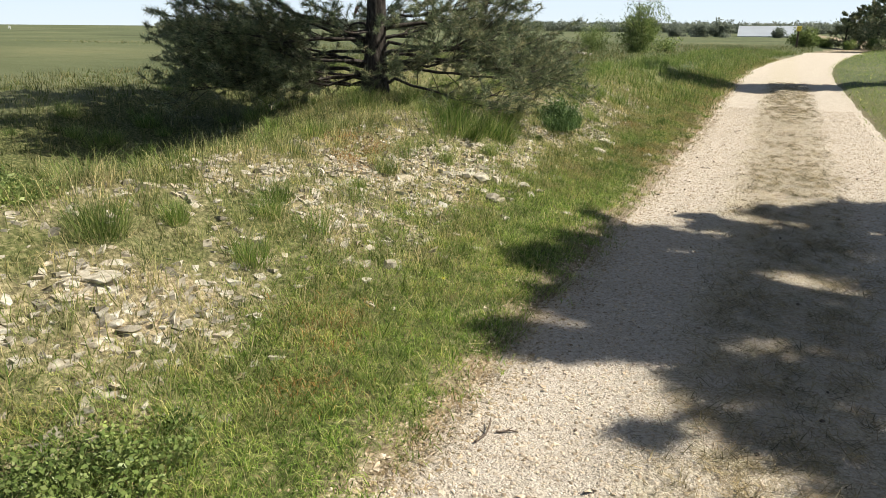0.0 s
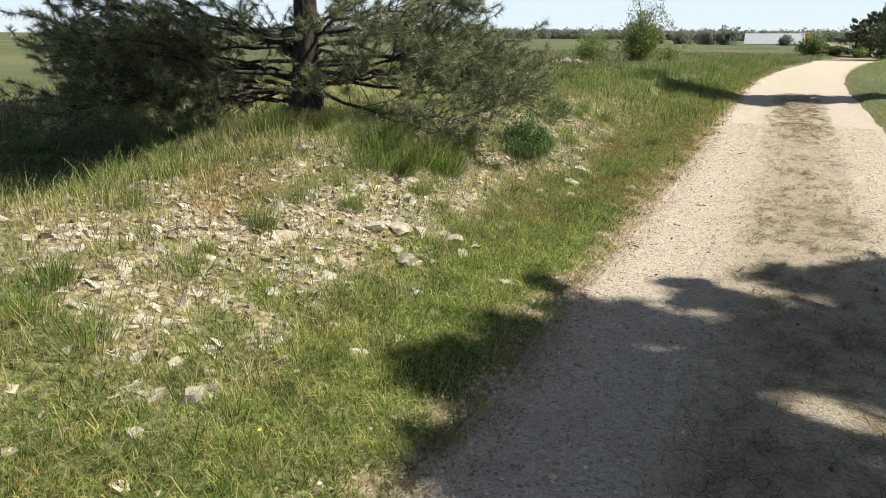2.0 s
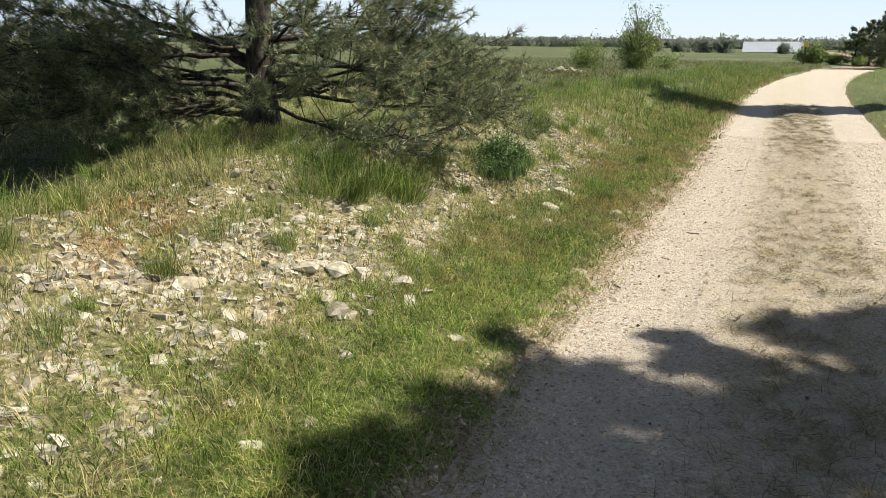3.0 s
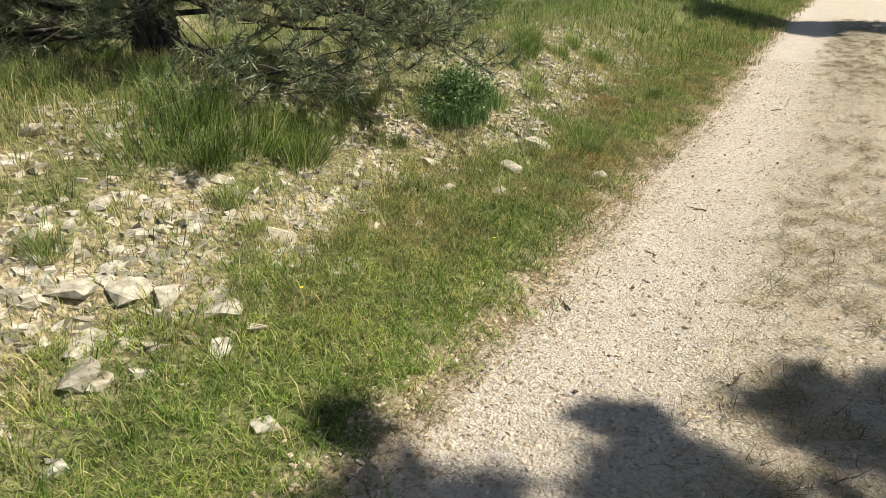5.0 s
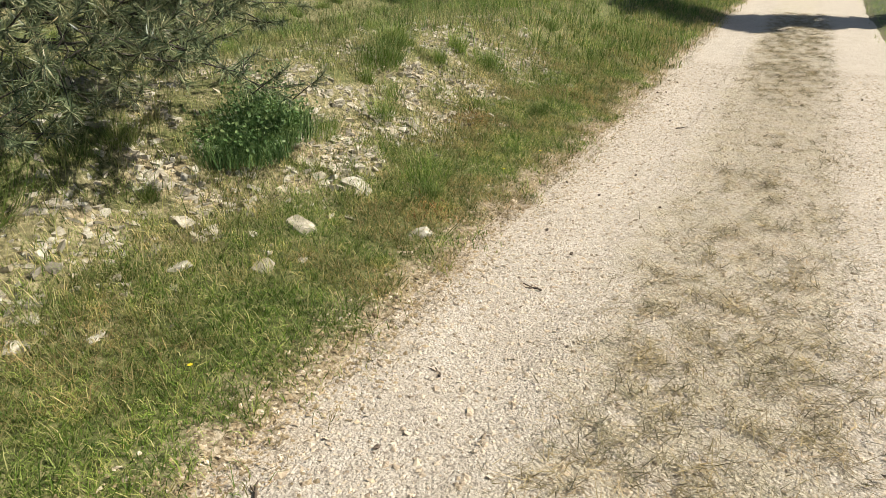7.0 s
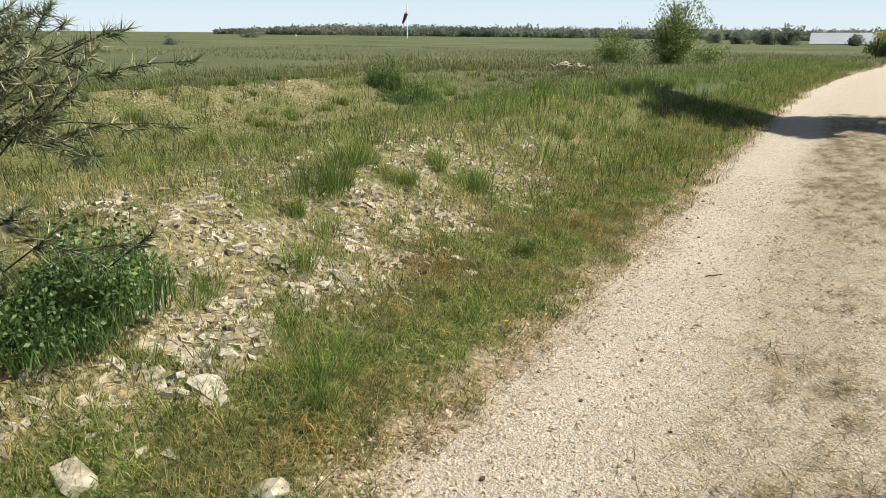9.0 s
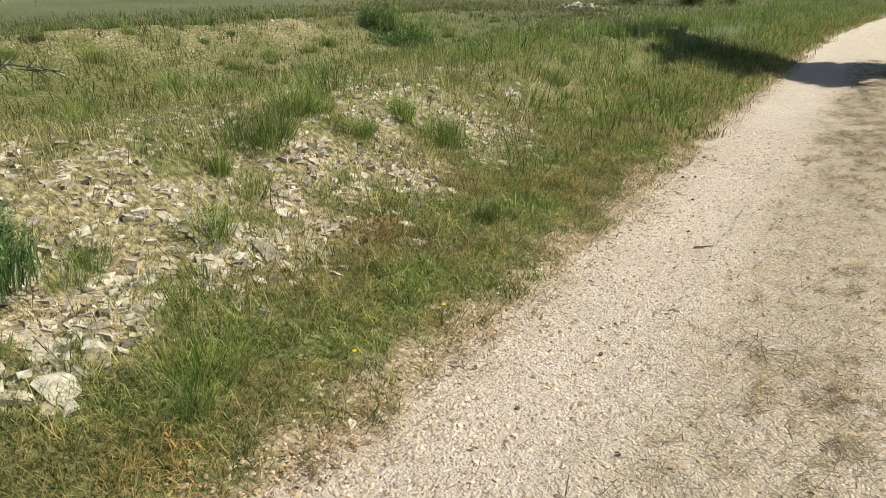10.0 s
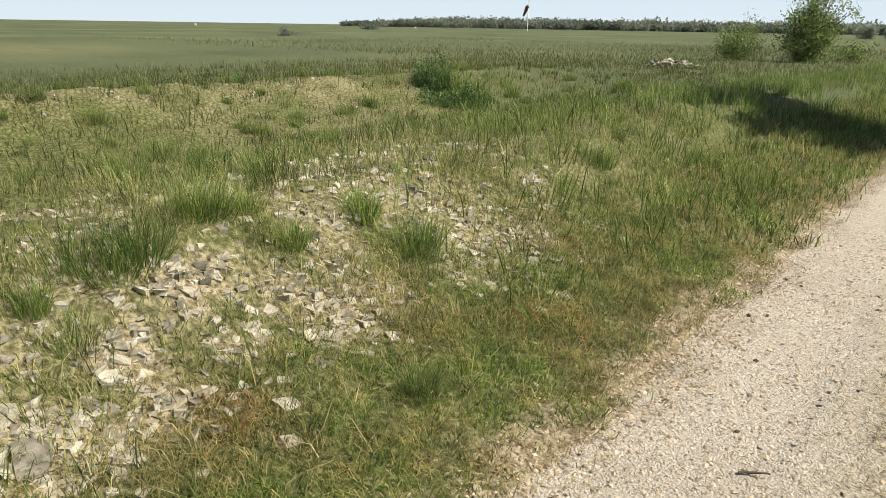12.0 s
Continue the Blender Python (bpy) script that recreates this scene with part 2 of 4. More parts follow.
def mesh_from(name, verts, tris, mat, smooth=False):
    verts, tris = np.asarray(verts, np.float32), np.asarray(tris, np.int32)
    me = bpy.data.meshes.new(name)
    n = tris.shape[1]
    me.vertices.add(len(verts))
    me.vertices.foreach_set("co", verts.ravel())
    me.loops.add(tris.size)
    me.loops.foreach_set("vertex_index", tris.ravel())
    me.polygons.add(len(tris))
    me.polygons.foreach_set("loop_start", np.arange(0, tris.size, n, dtype=np.int32))
    me.polygons.foreach_set("use_smooth", np.full(len(tris), smooth))
    me.update(calc_edges=True)
    me.validate()
    me.materials.append(mat)
    return me


def part(name, me, parent, label=""):
    ob = new(name, me)
    ob.parent = parent
    return tagged(ob, label)


def bm_mesh(name, bm, mat):
    me = bpy.data.meshes.new(name)
    bm.to_mesh(me)
    bm.free()
    me.materials.append(mat)
    return me


_grid = np.random.default_rng(3).random((256, 256))


def vnoise(x, y, scale, seed=0):
    """Smooth value noise, 0 to 1."""
    x, y = np.asarray(x, float) * scale + 37.3 * seed, np.asarray(y, float) * scale + 71.9 * seed
    xi, yi = np.floor(x).astype(int), np.floor(y).astype(int)
    fx, fy = x - xi, y - yi
    fx, fy = fx * fx * (3 - 2 * fx), fy * fy * (3 - 2 * fy)
    g = lambda i, j: _grid[i % 256, j % 256]
    return (g(xi, yi) * (1 - fx) + g(xi + 1, yi) * fx) * (1 - fy) + (g(xi, yi + 1) * (1 - fx) + g(xi + 1, yi + 1) * fx) * fy


def fbm(x, y, scale, seed=0, octaves=3):
    s, a, tot = 0, 1.0, 0
    for i in range(octaves):
        s, tot, a = s + a * vnoise(x, y, scale * 2 ** i, seed + i), tot + a, a * 0.5
    return s / tot


def step(a, b, v):
    t = np.clip((np.asarray(v, float) - a) / (b - a), 0, 1)
    return t * t * (3 - 2 * t)


# ---- ground shape ----
def bend(y):
    """How far the track has swung to its right."""
    y = np.asarray(y, float)
    return 0.0035 * np.clip(y - 23, 0, 23) ** 2 + 0.16 * np.clip(y - 46, 0, 40)


def height(x, y):
    x, y = np.asarray(x, float), np.asarray(y, float)
    u = x - bend(y)
    near = np.interp(u, [-14, -10, -8.8, -8, -6.5, -5.2, -4.6, -4.1, -3.8, -3.6, -3.2, -2.8, -2.4, -2.0, -1.6, -1.15],
                     [.58, .55, .5, .32, .12, .26, .45, .62, .66, .63, .5, .36, .2, .12, .06, 0.0])
    mid = np.interp(u, [-14, -10, -8.8, -8, -6.8, -6, -5.1, -4.1, -3.6, -3.2, -2.8, -2.4, -2.0, -1.6, -1.15],
                    [.6, .62, .65, .42, .35, .58, .78, .76, .66, .52, .36, .2, .12, .06, 0.0])
    near = near + (mid - near) * step(5.6, 7.6, y)
    far = np.interp(u, [-14, -10, -8.4, -7.6, -6.8, -5.5, -4.2, -3.3, -3.0, -2.6, -2.2, -1.8, -1.15],
                    [.60, .65, .77, .4, .24, .36, .54, .6, .53, .27, .16, .09, 0.0])
    z = near + (far - near) * step(8, 10.5, y)
    flat = np.interp(u, [-14, -9, -3.2, -1.15], [.62, .60, .40, 0.0])
    z = z + (flat - z) * step(19, 28, y)
    z = z * (1 - 0.7 * step(20, 45, y))
    # the meadow: climbs to one side, falls away ahead
    z = z + 0.0085 * np.clip(-u - 12, 0, 600) - 0.0052 * np.clip(y - 45, 0, 900) - 0.004 * np.clip(u - 4, 0, 400)
    z = z + np.interp(u, [1.5, 2.1, 4], [0, .07, .16]) 
    bank = step(-1.25, -2.2, u)
    z = z + bank * (fbm(x, y, 1.6, 5) - 0.5) * 0.16 + bank * (fbm(x, y, 6.0, 9, 2) - 0.5) * 0.05
    return z


def edge_wobble(y):
    return (fbm(y * 0 + 3.0, y, 1.1, 2) - 0.5) * 0.16


def track_left(y):
    return -1.15 + bend(y) + edge_wobble(y)


def track_right(y):
    return 1.65 + bend(y) + (fbm(y * 0 + 9.0, y, 0.9, 4) - 0.5) * 0.12


def axis(dense_a, dense_b, d, far_a, far_b, grow=1.13):
    out = list(np.arange(dense_a, dense_b, d))
    s, p = d, dense_a
    lo = []
    while p > far_a:
        s *= grow
        p -= s
        lo.append(p)
    s, p = d, out[-1]
    hi = []
    while p < far_b:
        s *= grow
        p += s
        hi.append(p)
    return np.array(lo[::-1] + out + hi)


def sheet(xs, ys, zf):
    X, Y = np.meshgrid(xs, ys)
    V = np.stack([X, Y, zf(X, Y)], -1).reshape(-1, 3)
    nx, ny = len(xs), len(ys)
    i = (np.arange(ny - 1)[:, None] * nx + np.arange(nx - 1)[None]).ravel()
    return V, np.stack([i, i + 1, i + nx + 1, i + nx], -1)


def ground_z(X, Y):
    z = height(X, Y)
    inside = step(track_left(Y) - 0.06, track_left(Y) + 0.1, X) * step(track_right(Y) + 0.1, track_right(Y) - 0.15, X)
    return z + 0.012 - 0.06 * inside * step(56, 52, Y)


gv, gq = sheet(axis(-9, 2.4, 0.07, -1500, 1500), axis(0, 20, 0.08, -400, 2500, 1.1), ground_z)
ground = tagged(new("ground", mesh_from("ground", gv, gq, M_GROUND, True)), "rough stony meadow with a low grassy bank", "ground", kind="structure")


def path_z(X, Y):
    return (fbm(X, Y, 2.0, 11) - 0.5) * 0.03 - 0.012 * (np.abs(X - bend(Y) + 0.75) < 0.3) - 0.008


ps = np.linspace(-1.6, 2.1, 64)
py = axis(-2, 20, 0.1, -12, 52, 1.04)
PS, PY = np.meshgrid(ps, py)
PX = PS + bend(PY)
pv = np.stack([PX, PY, path_z(PX, PY)], -1).reshape(-1, 3)
pi = (np.arange(len(py) - 1)[:, None] * len(ps) + np.arange(len(ps) - 1)[None]).ravel()
track = tagged(new("road", mesh_from("road", pv, np.stack([pi, pi + 1, pi + len(ps) + 1, pi + len(ps)], -1), M_GRAVEL, True)),
               "pale limestone gravel track with dry grass down the middle", "path", kind="structure")


# ---- tubes, leaves, blades ----
class Soup:
    """Gathers vertices and triangles."""

    def __init__(self):
        self.v, self.t, self.n = [], [], 0

    def add(self, v, t):
        self.v.append(np.asarray(v, float))
        self.t.append(np.asarray(t, int) + self.n)
        self.n += len(v)

    def mesh(self, name, mat, smooth=False):
        return mesh_from(name, np.concatenate(self.v), np.concatenate(self.t), mat, smooth)


def tube(soup, pts, radii, sides=6):
    pts = np.asarray(pts, float)
    d = np.gradient(pts, axis=0)
    d /= np.linalg.norm(d, axis=1, keepdims=True) + 1e-9
    ref = np.array([0, 0, 1.0]) if abs(d[0, 2]) < 0.9 else np.array([1.0, 0, 0])
    a = np.cross(d, ref)
    a /= np.linalg.norm(a, axis=1, keepdims=True) + 1e-9
    b = np.cross(d, a)
    ang = np.linspace(0, 2 * np.pi, sides, endpoint=False)
    ring = a[:, None] * np.cos(ang)[None, :, None] + b[:, None] * np.sin(ang)[None, :, None]
    v = (pts[:, None] + ring * np.asarray(radii)[:, None, None]).reshape(-1, 3)
    t = []
    for i in range(len(pts) - 1):
        for j in range(sides):
            p, q = i * sides + j, i * sides + (j + 1) % sides
            t += [(p, q, q + sides), (p, q + sides, p + sides)]
    soup.add(v, t)


def blades(x, y, z, length, width, lean, g, plain=False, fall_az=None):
    """Grass blades as tapered, bent strips of three triangles; plain: one triangle each."""
    n = len(x)
    az = g.random(n) * 2 * np.pi
    side = np.stack([np.cos(az), np.sin(az), np.zeros(n)], -1)
    if fall_az is None:
        fall_az = g.random(n) * 2 * np.pi
    fall = np.stack([np.cos(fall_az), np.sin(fall_az), np.zeros(n)], -1)
    base = np.stack([x, y, z], -1)
    up = np.array([0, 0, 1.0])
    ln, wd, le = length[:, None], width[:, None], lean[:, None]
    midp = base + up * ln * 0.55 + fall * ln * le * 0.3
    tip = base + up * ln * (1 - 0.4 * le) + fall * ln * le
    if plain:
        V = np.stack([base - side * wd * .5, base + side * wd * .5, tip], 1).reshape(-1, 3)
        return V, np.arange(n * 3).reshape(-1, 3)
    V = np.stack([base - side * wd * .5, base + side * wd * .5, midp - side * wd * .38, midp + side * wd * .38, tip], 1).reshape(-1, 3)
    o = (np.arange(n) * 5)[:, None]
    T = np.concatenate([o + [0, 1, 3], o + [0, 3, 2], o + [2, 3, 4]], 1).reshape(-1, 3)
    return V, T


def grass_patch(name, label, mat, n, x0, x1, y0, y1, keep, length, width, lean=(0.2, 0.9), seed=1, plain=False, clump=0, spread=0.03):
    """Scatters blades over a stretch of the plan; keep(x, y) gives the chance that one stands there. clump: blades to a small tussock."""
    g = np.random.default_rng(seed)
    x, y = x0 + g.random(n) * (x1 - x0), y0 + g.random(n) * (y1 - y0)
    tall, fall_az = np.ones(n), None
    if clump:
        m = n // clump
        d = g.normal(size=(m * clump, 2)) * spread
        x, y = np.repeat(x[:m], clump) + d[:, 0], np.repeat(y[:m], clump) + d[:, 1]
        tall, fall_az = np.repeat(0.6 + 0.8 * g.random(m) ** 1.5, clump), np.arctan2(d[:, 1], d[:, 0]) + g.normal(size=m * clump) * 0.7
    k = g.random(len(x)) < keep(x, y)
    x, y, tall = x[k], y[k], tall[k]
    if clump:
        fall_az = fall_az[k]
    ln = tall * (length[0] + (length[1] - length[0]) * g.random(len(x)) ** 1.6)
    wd = width[0] + (width[1] - width[0]) * g.random(len(x))
    le = lean[0] + (lean[1] - lean[0]) * g.random(len(x))
    V, T = blades(x, y, height(x, y) + 0.005, ln, wd, le, g, plain, fall_az)
    return tagged(new(name, mesh_from(name, V, T, mat)), label, "grass", kind="stuff")


# bare rubble patches on the bank: place and radius
PATCHES = [(-2.76, 2.0, .38), (-2.62, 2.36, .25), (-2.79, 4.2, .4), (-3.1, 4.9, .35), (-3.5, 3.95, .33), (-2.44, 5.95, .3), (-2.9, 4.95, .4),
           (-2.6, 5.1, .35), (-2.85, 5.6, .35), (-2.6, 4.15, .4), (-2.6, 5.8, .3), (-3.58, 5.5, .3), (-2.43, 7.2, .3), (-2.35, 9.8, .36),
           (-2.8, 8.45, .25), (-2.43, 8.5, .25), (-2.62, 6.7, .45), (-2.45, 7.1, .3), (-2.4, 6.05, .3), (-2.7, 8.2, .3), (-2.25, 9.4, .3),
           (-2.22, 11.5, .22), (-2.44, 11.1, .3), (-2.5, 13.5, .32), (-2.46, 11.45, .45), (-2.42, 11.9, .3), (-2.4, 10.6, .4)]


def stony(x, y):
    """Where the bank is bare rubble, 0 to 1."""
    x, y = np.asarray(x, float), np.asarray(y, float)
    u = x - bend(y)
    f = fbm(x, y, 3.0, 21, 4)
    near = np.full(x.shape, 9.0)
    for px, py_, r in PATCHES:
        near = np.minimum(near, np.hypot(x - px, (y - py_) * 0.8) / r)
    near = near + (f - 0.5) * 1.6
    band = step(-4.2, -3.6, u) * step(-1.75, -2.3, u) * step(17, 13, y)
    crest2 = step(-9.2, -8.7, u) * step(-7.6, -8.2, u) * step(9, 11, y) * step(24, 17, y)
    gaps = step(0.36, 0.6, fbm(x, y, 5.0, 77, 3))
    hollow = step(-8.6, -7.8, u) * step(-3.0, -3.8, u) * step(8, 11, y) * step(24, 18, y)
    return np.clip(0.22 * hollow * step(0.5, 0.64, fbm(x, y, 1.4, 33, 3)) + step(1.25, 0.45, near) * (0.15 + 0.85 * gaps) + 0.5 * band * step(0.40, 0.6, f) + 0.25 * crest2 * step(0.40, 0.55, f), 0, 1)


_bare = ground.data.attributes.new("bare", "FLOAT", "POINT")
_bare.data.foreach_set("value", stony(gv[:, 0], gv[:, 1]).astype(np.float32))

_worn = ground.data.attributes.new("worn", "FLOAT", "POINT")
_du = gv[:, 0] - track_left(gv[:, 1])
_worn.data.foreach_set("value", (step(-0.24, 0.02, _du + (fbm(gv[:, 0], gv[:, 1], 7.0, 63, 3) - 0.5) * 0.5) * step(2.95, 2.6, _du)).astype(np.float32))

# the pale hazy sky low down, all the way round, far beyond the land
def sky_backdrop():
    m, n, l, out = material("hazy_sky")
    sep = n.new("ShaderNodeSeparateXYZ")
    l.new(position(n), sep.inputs[0])
    c = ramp(n, l, calc(n, l, "DIVIDE", sep.outputs[2], 900.0, True), [(0.0, (0.78, 0.87, 0.96)), (0.25, (0.66, 0.81, 0.97)), (1.0, (0.30, 0.48, 0.78))])
    e = n.new("ShaderNodeEmission")
    l.new(c, e.inputs[0])
    e.inputs[1].default_value = 0.64
    l.new(e.outputs[0], out.inputs[0])
    s = Soup()
    a = np.linspace(0, 2 * np.pi, 96, endpoint=False)
    v = np.concatenate([np.stack([np.cos(a) * r, np.sin(a) * r, np.full(96, float(z))], -1) for r, z in ((2900, -120), (2900, 250), (2850, 500), (2780, 900))])
    i = np.arange(96)
    k = (i + 1) % 96
    for o in (0, 96, 192):
        s.t += [np.stack([i, k, k + 96], -1) + o, np.stack([i, k + 96, i + 96], -1) + o]
    s.v.append(v)
    return tagged(new("backdrop", s.mesh("backdrop", m)), "pale hazy blue sky above the horizon", "sky", kind="structure")


sky_backdrop()


# ---- trees ----
def needles(soup, pts, dirs, g, count, length, width, spread=0.9):
    """Needle tufts: count thin blades round each twig point, swept along its direction."""
    n = len(pts) * count
    P, D = np.repeat(pts, count, 0), np.repeat(dirs, count, 0)
    r = g.normal(size=(n, 3))
    r /= np.linalg.norm(r, axis=1, keepdims=True)
    w = D * (0.35 + 0.6 * g.random((n, 1))) + r * spread
    w /= np.linalg.norm(w, axis=1, keepdims=True)
    ln = length * (0.7 + 0.5 * g.random((n, 1)))
    side = np.cross(w, g.normal(size=(n, 3)))
    side /= np.linalg.norm(side, axis=1, keepdims=True)
    P = P - D * (g.random((n, 1)) * length * 1.3)
    V = np.stack([P - side * width * .5, P + side * width * .5, P + w * ln], 1).reshape(-1, 3)
    soup.add(V, np.arange(n * 3).reshape(-1, 3))


def limb(g, start, az, rise, length, droop, wiggle=0.06, n=7):
    """A bent limb: points from start, going out along az, climbing by rise at first."""
    t = np.linspace(0, 1, n)
    out = np.stack([np.cos(az) * np.ones(n), np.sin(az) * np.ones(n), np.zeros(n)], -1)
    p = np.asarray(start) + out * (t * length)[:, None]
    p[:, 2] += length * (rise * t - droop * t ** 2)
    w = np.cumsum(g.normal(size=(n, 3)), 0) * wiggle * length / n
    w[0] = 0
    return p + w


def build_pine(name, label, seed, tall, trunk_r, whorls, reach, per_tuft=45, needle=0.1, width=0.006, group="", low=0.06, extra=(),
               top=((0, 0.12, 0.35, 0.6, 0.85, 1), (0.85, 1.0, 0.95, 0.7, 0.38, 0.12)), bare=0.3, twigs=7, fine=True):
    """A pine: tapered trunk, whorled limbs with side twigs, needle tufts at the twig ends."""
    g = np.random.default_rng(seed)
    root = tagged(new(name), label, "tree", group)
    ts = np.linspace(0, 1, 14)
    tp = np.stack([0.10 * np.sin(ts * 3) * tall / 5, 0.06 * np.sin(ts * 4 + 1) * tall / 5, ts * tall], -1)
    tp[0, 2] -= 0.15
    flare = 1 + 0.5 * np.exp(-ts * 22)
    s = Soup()
    tube(s, tp, trunk_r * (1 - 0.9 * ts) * flare, 14)
    part("trunk", s.mesh("trunk", M_BARK, True), root, "dark furrowed bark")
    tuft_p, tuft_d = [], []
    specs = []
    for i in range(whorls):
        h0 = low + (0.97 - low) * i / whorls
        for k in range(4):
            h = h0 + 0.02 * g.normal()
            az = i * 0.9 + k * 1.57 + g.normal() * 0.35
            prof = np.interp(h, *top)
            specs.append((max(0.02, h) * tall, az, reach * prof * (0.6 + 0.5 * g.random()), 0.15 + 0.30 * h + 0.20 * g.normal(), 0.15 * (1 - h)))
    specs += list(extra)
    for h, az, ln, rise, droop, *stout in specs:
        st = np.array([np.interp(h, tp[:, 2], tp[:, 0]), np.interp(h, tp[:, 2], tp[:, 1]), h])
        p = limb(g, st, az, rise, ln, droop, 0.22, 9)
        r0 = max(0.010, 0.009 + 0.016 * ln / reach) * (trunk_r / 0.12) ** 0.5
        r0 = stout[0] if stout else r0
        s = Soup()
        tube(s, p, np.linspace(r0, 0.005, 9), 5)
        nt = int((4 + ln * twigs) * (3.4 if h > 2.3 else 1.9 if stout and h < 0.6 else 1.0))
        for k in range(nt):
            f = bare + (1 - bare) * ((k + g.random()) / nt) ** 0.8
            i = min(7, int(f * 8))
            q = p[i] + (p[i + 1] - p[i]) * (f * 8 - i)
            a2 = az + (1 if k % 2 else -1) * (0.35 + 0.8 * g.random())
            l2 = ln * (0.14 + 0.22 * g.random()) * (1.2 - 0.6 * f) + 0.08
            c = limb(g, q, a2, 0.2 + 0.4 * g.normal(), l2, 0.0, 0.22, 4)
            if fine:
                tube(s, c, np.linspace(0.006, 0.003, 4), 3)
            for e in (c[3], c[2]):
                dd = c[3] - c[2] + np.array([0, 0, 0.03]) + g.normal(size=3) * 0.03
                tuft_p.append(e)
                tuft_d.append(dd / np.linalg.norm(dd))
                if fine or e is c[3]:
                    a3 = a2 + g.normal() * 0.9
                    e2 = limb(g, e, a3, 0.4 + 0.4 * g.normal(), 0.09 + 0.13 * g.random(), 0, 0.1, 3)
                    if fine:
                        tube(s, e2[[0, 2]], (0.004, 0.0025), 3)
                    dd = e2[2] - e2[0] + np.array([0, 0, 0.02])
                    tuft_p.append(e2[2])
                    tuft_d.append(dd / np.linalg.norm(dd))
        tuft_p.append(p[-1])
        tuft_d.append((p[-1] - p[-2]) / np.linalg.norm(p[-1] - p[-2]))
        part("limb", s.mesh("limb", M_BARK, True), root)
    s = Soup()
    needles(s, np.array(tuft_p), np.array(tuft_d), g, per_tuft, needle, width)
    part("crown", s.mesh("crown", M_NEEDLE), root, "grey-green needle tufts")
    return root


def put(ob, x, y, turn=0.0, sink=0.0, size=1.0):
    ob.matrix_basis = pose(x, y, float(height(x, y)) - sink, 0, 0, turn) @ Matrix.Scale(size, 4)
    return ob


A = math.radians
bank_pine = put(build_pine("pine_tree", "young pine with low spreading limbs on the grassy bank", 11, 5.4, 0.16, 12, 2.6, 62, 0.085, 0.006, low=0.14, bare=0.36, twigs=8, top=((0, 0.15, 0.3, 0.45, 0.65, 0.85, 1), (0.75, 0.78, 0.7, 0.82, 0.85, 0.7, 0.3)),
                           extra=[(0.62, A(206), 2.2, 0.42, 0.0, 0.055), (0.85, A(25), 1.7, 0.35, 0.1, 0.04), (0.45, A(215), 2.5, 0.18, 0.05, 0.03), (0.30, A(226), 2.6, 0.08, 0.04, 0.03), (0.35, A(195), 2.4, 0.12, 0.06, 0.03),
                                  (0.55, A(238), 2.4, 0.10, 0.05, 0.03), (0.50, A(180), 2.1, 0.12, 0.05), (0.62, A(212), 2.2, 0.15, 0.02), (0.50, A(20), 2.4, 0.10, 0.10), (0.40, A(350), 2.2, 0.04, 0.08),
                                  (0.60, A(40), 1.9, 0.1, 0.1), (0.35, A(5), 2.4, 0.0, 0.04), (0.9, A(10), 1.8, 0.25, 0.05), (0.25, A(208), 2.4, 0.05, 0.02, 0.03), (0.6, A(200), 2.4, 0.15, 0.04), (0.3, A(340), 2.4, -0.02, 0.02), (0.55, A(355), 2.6, 0.05, 0.08), (0.4, A(315), 1.8, 0.02, 0.04),
                                  (0.5, A(12), 2.5, -0.02, 0.03), (0.75, A(22), 2.4, 0.05, 0.1), (0.55, A(30), 2.1, 0.0, 0.05), (0.7, A(228), 2.5, 0.06, 0.03),
                                  (0.25, A(200), 1.6, -0.02, 0.0, 0.025), (0.3, A(218), 1.5, 0.0, 0.02, 0.025), (0.35, A(232), 1.8, 0.0, 0.03, 0.025), (0.22, A(188), 1.4, 0.0, 0.0, 0.02), (0.4, A(245), 1.5, 0.0, 0.04, 0.02)]), -5.1, 8.4)


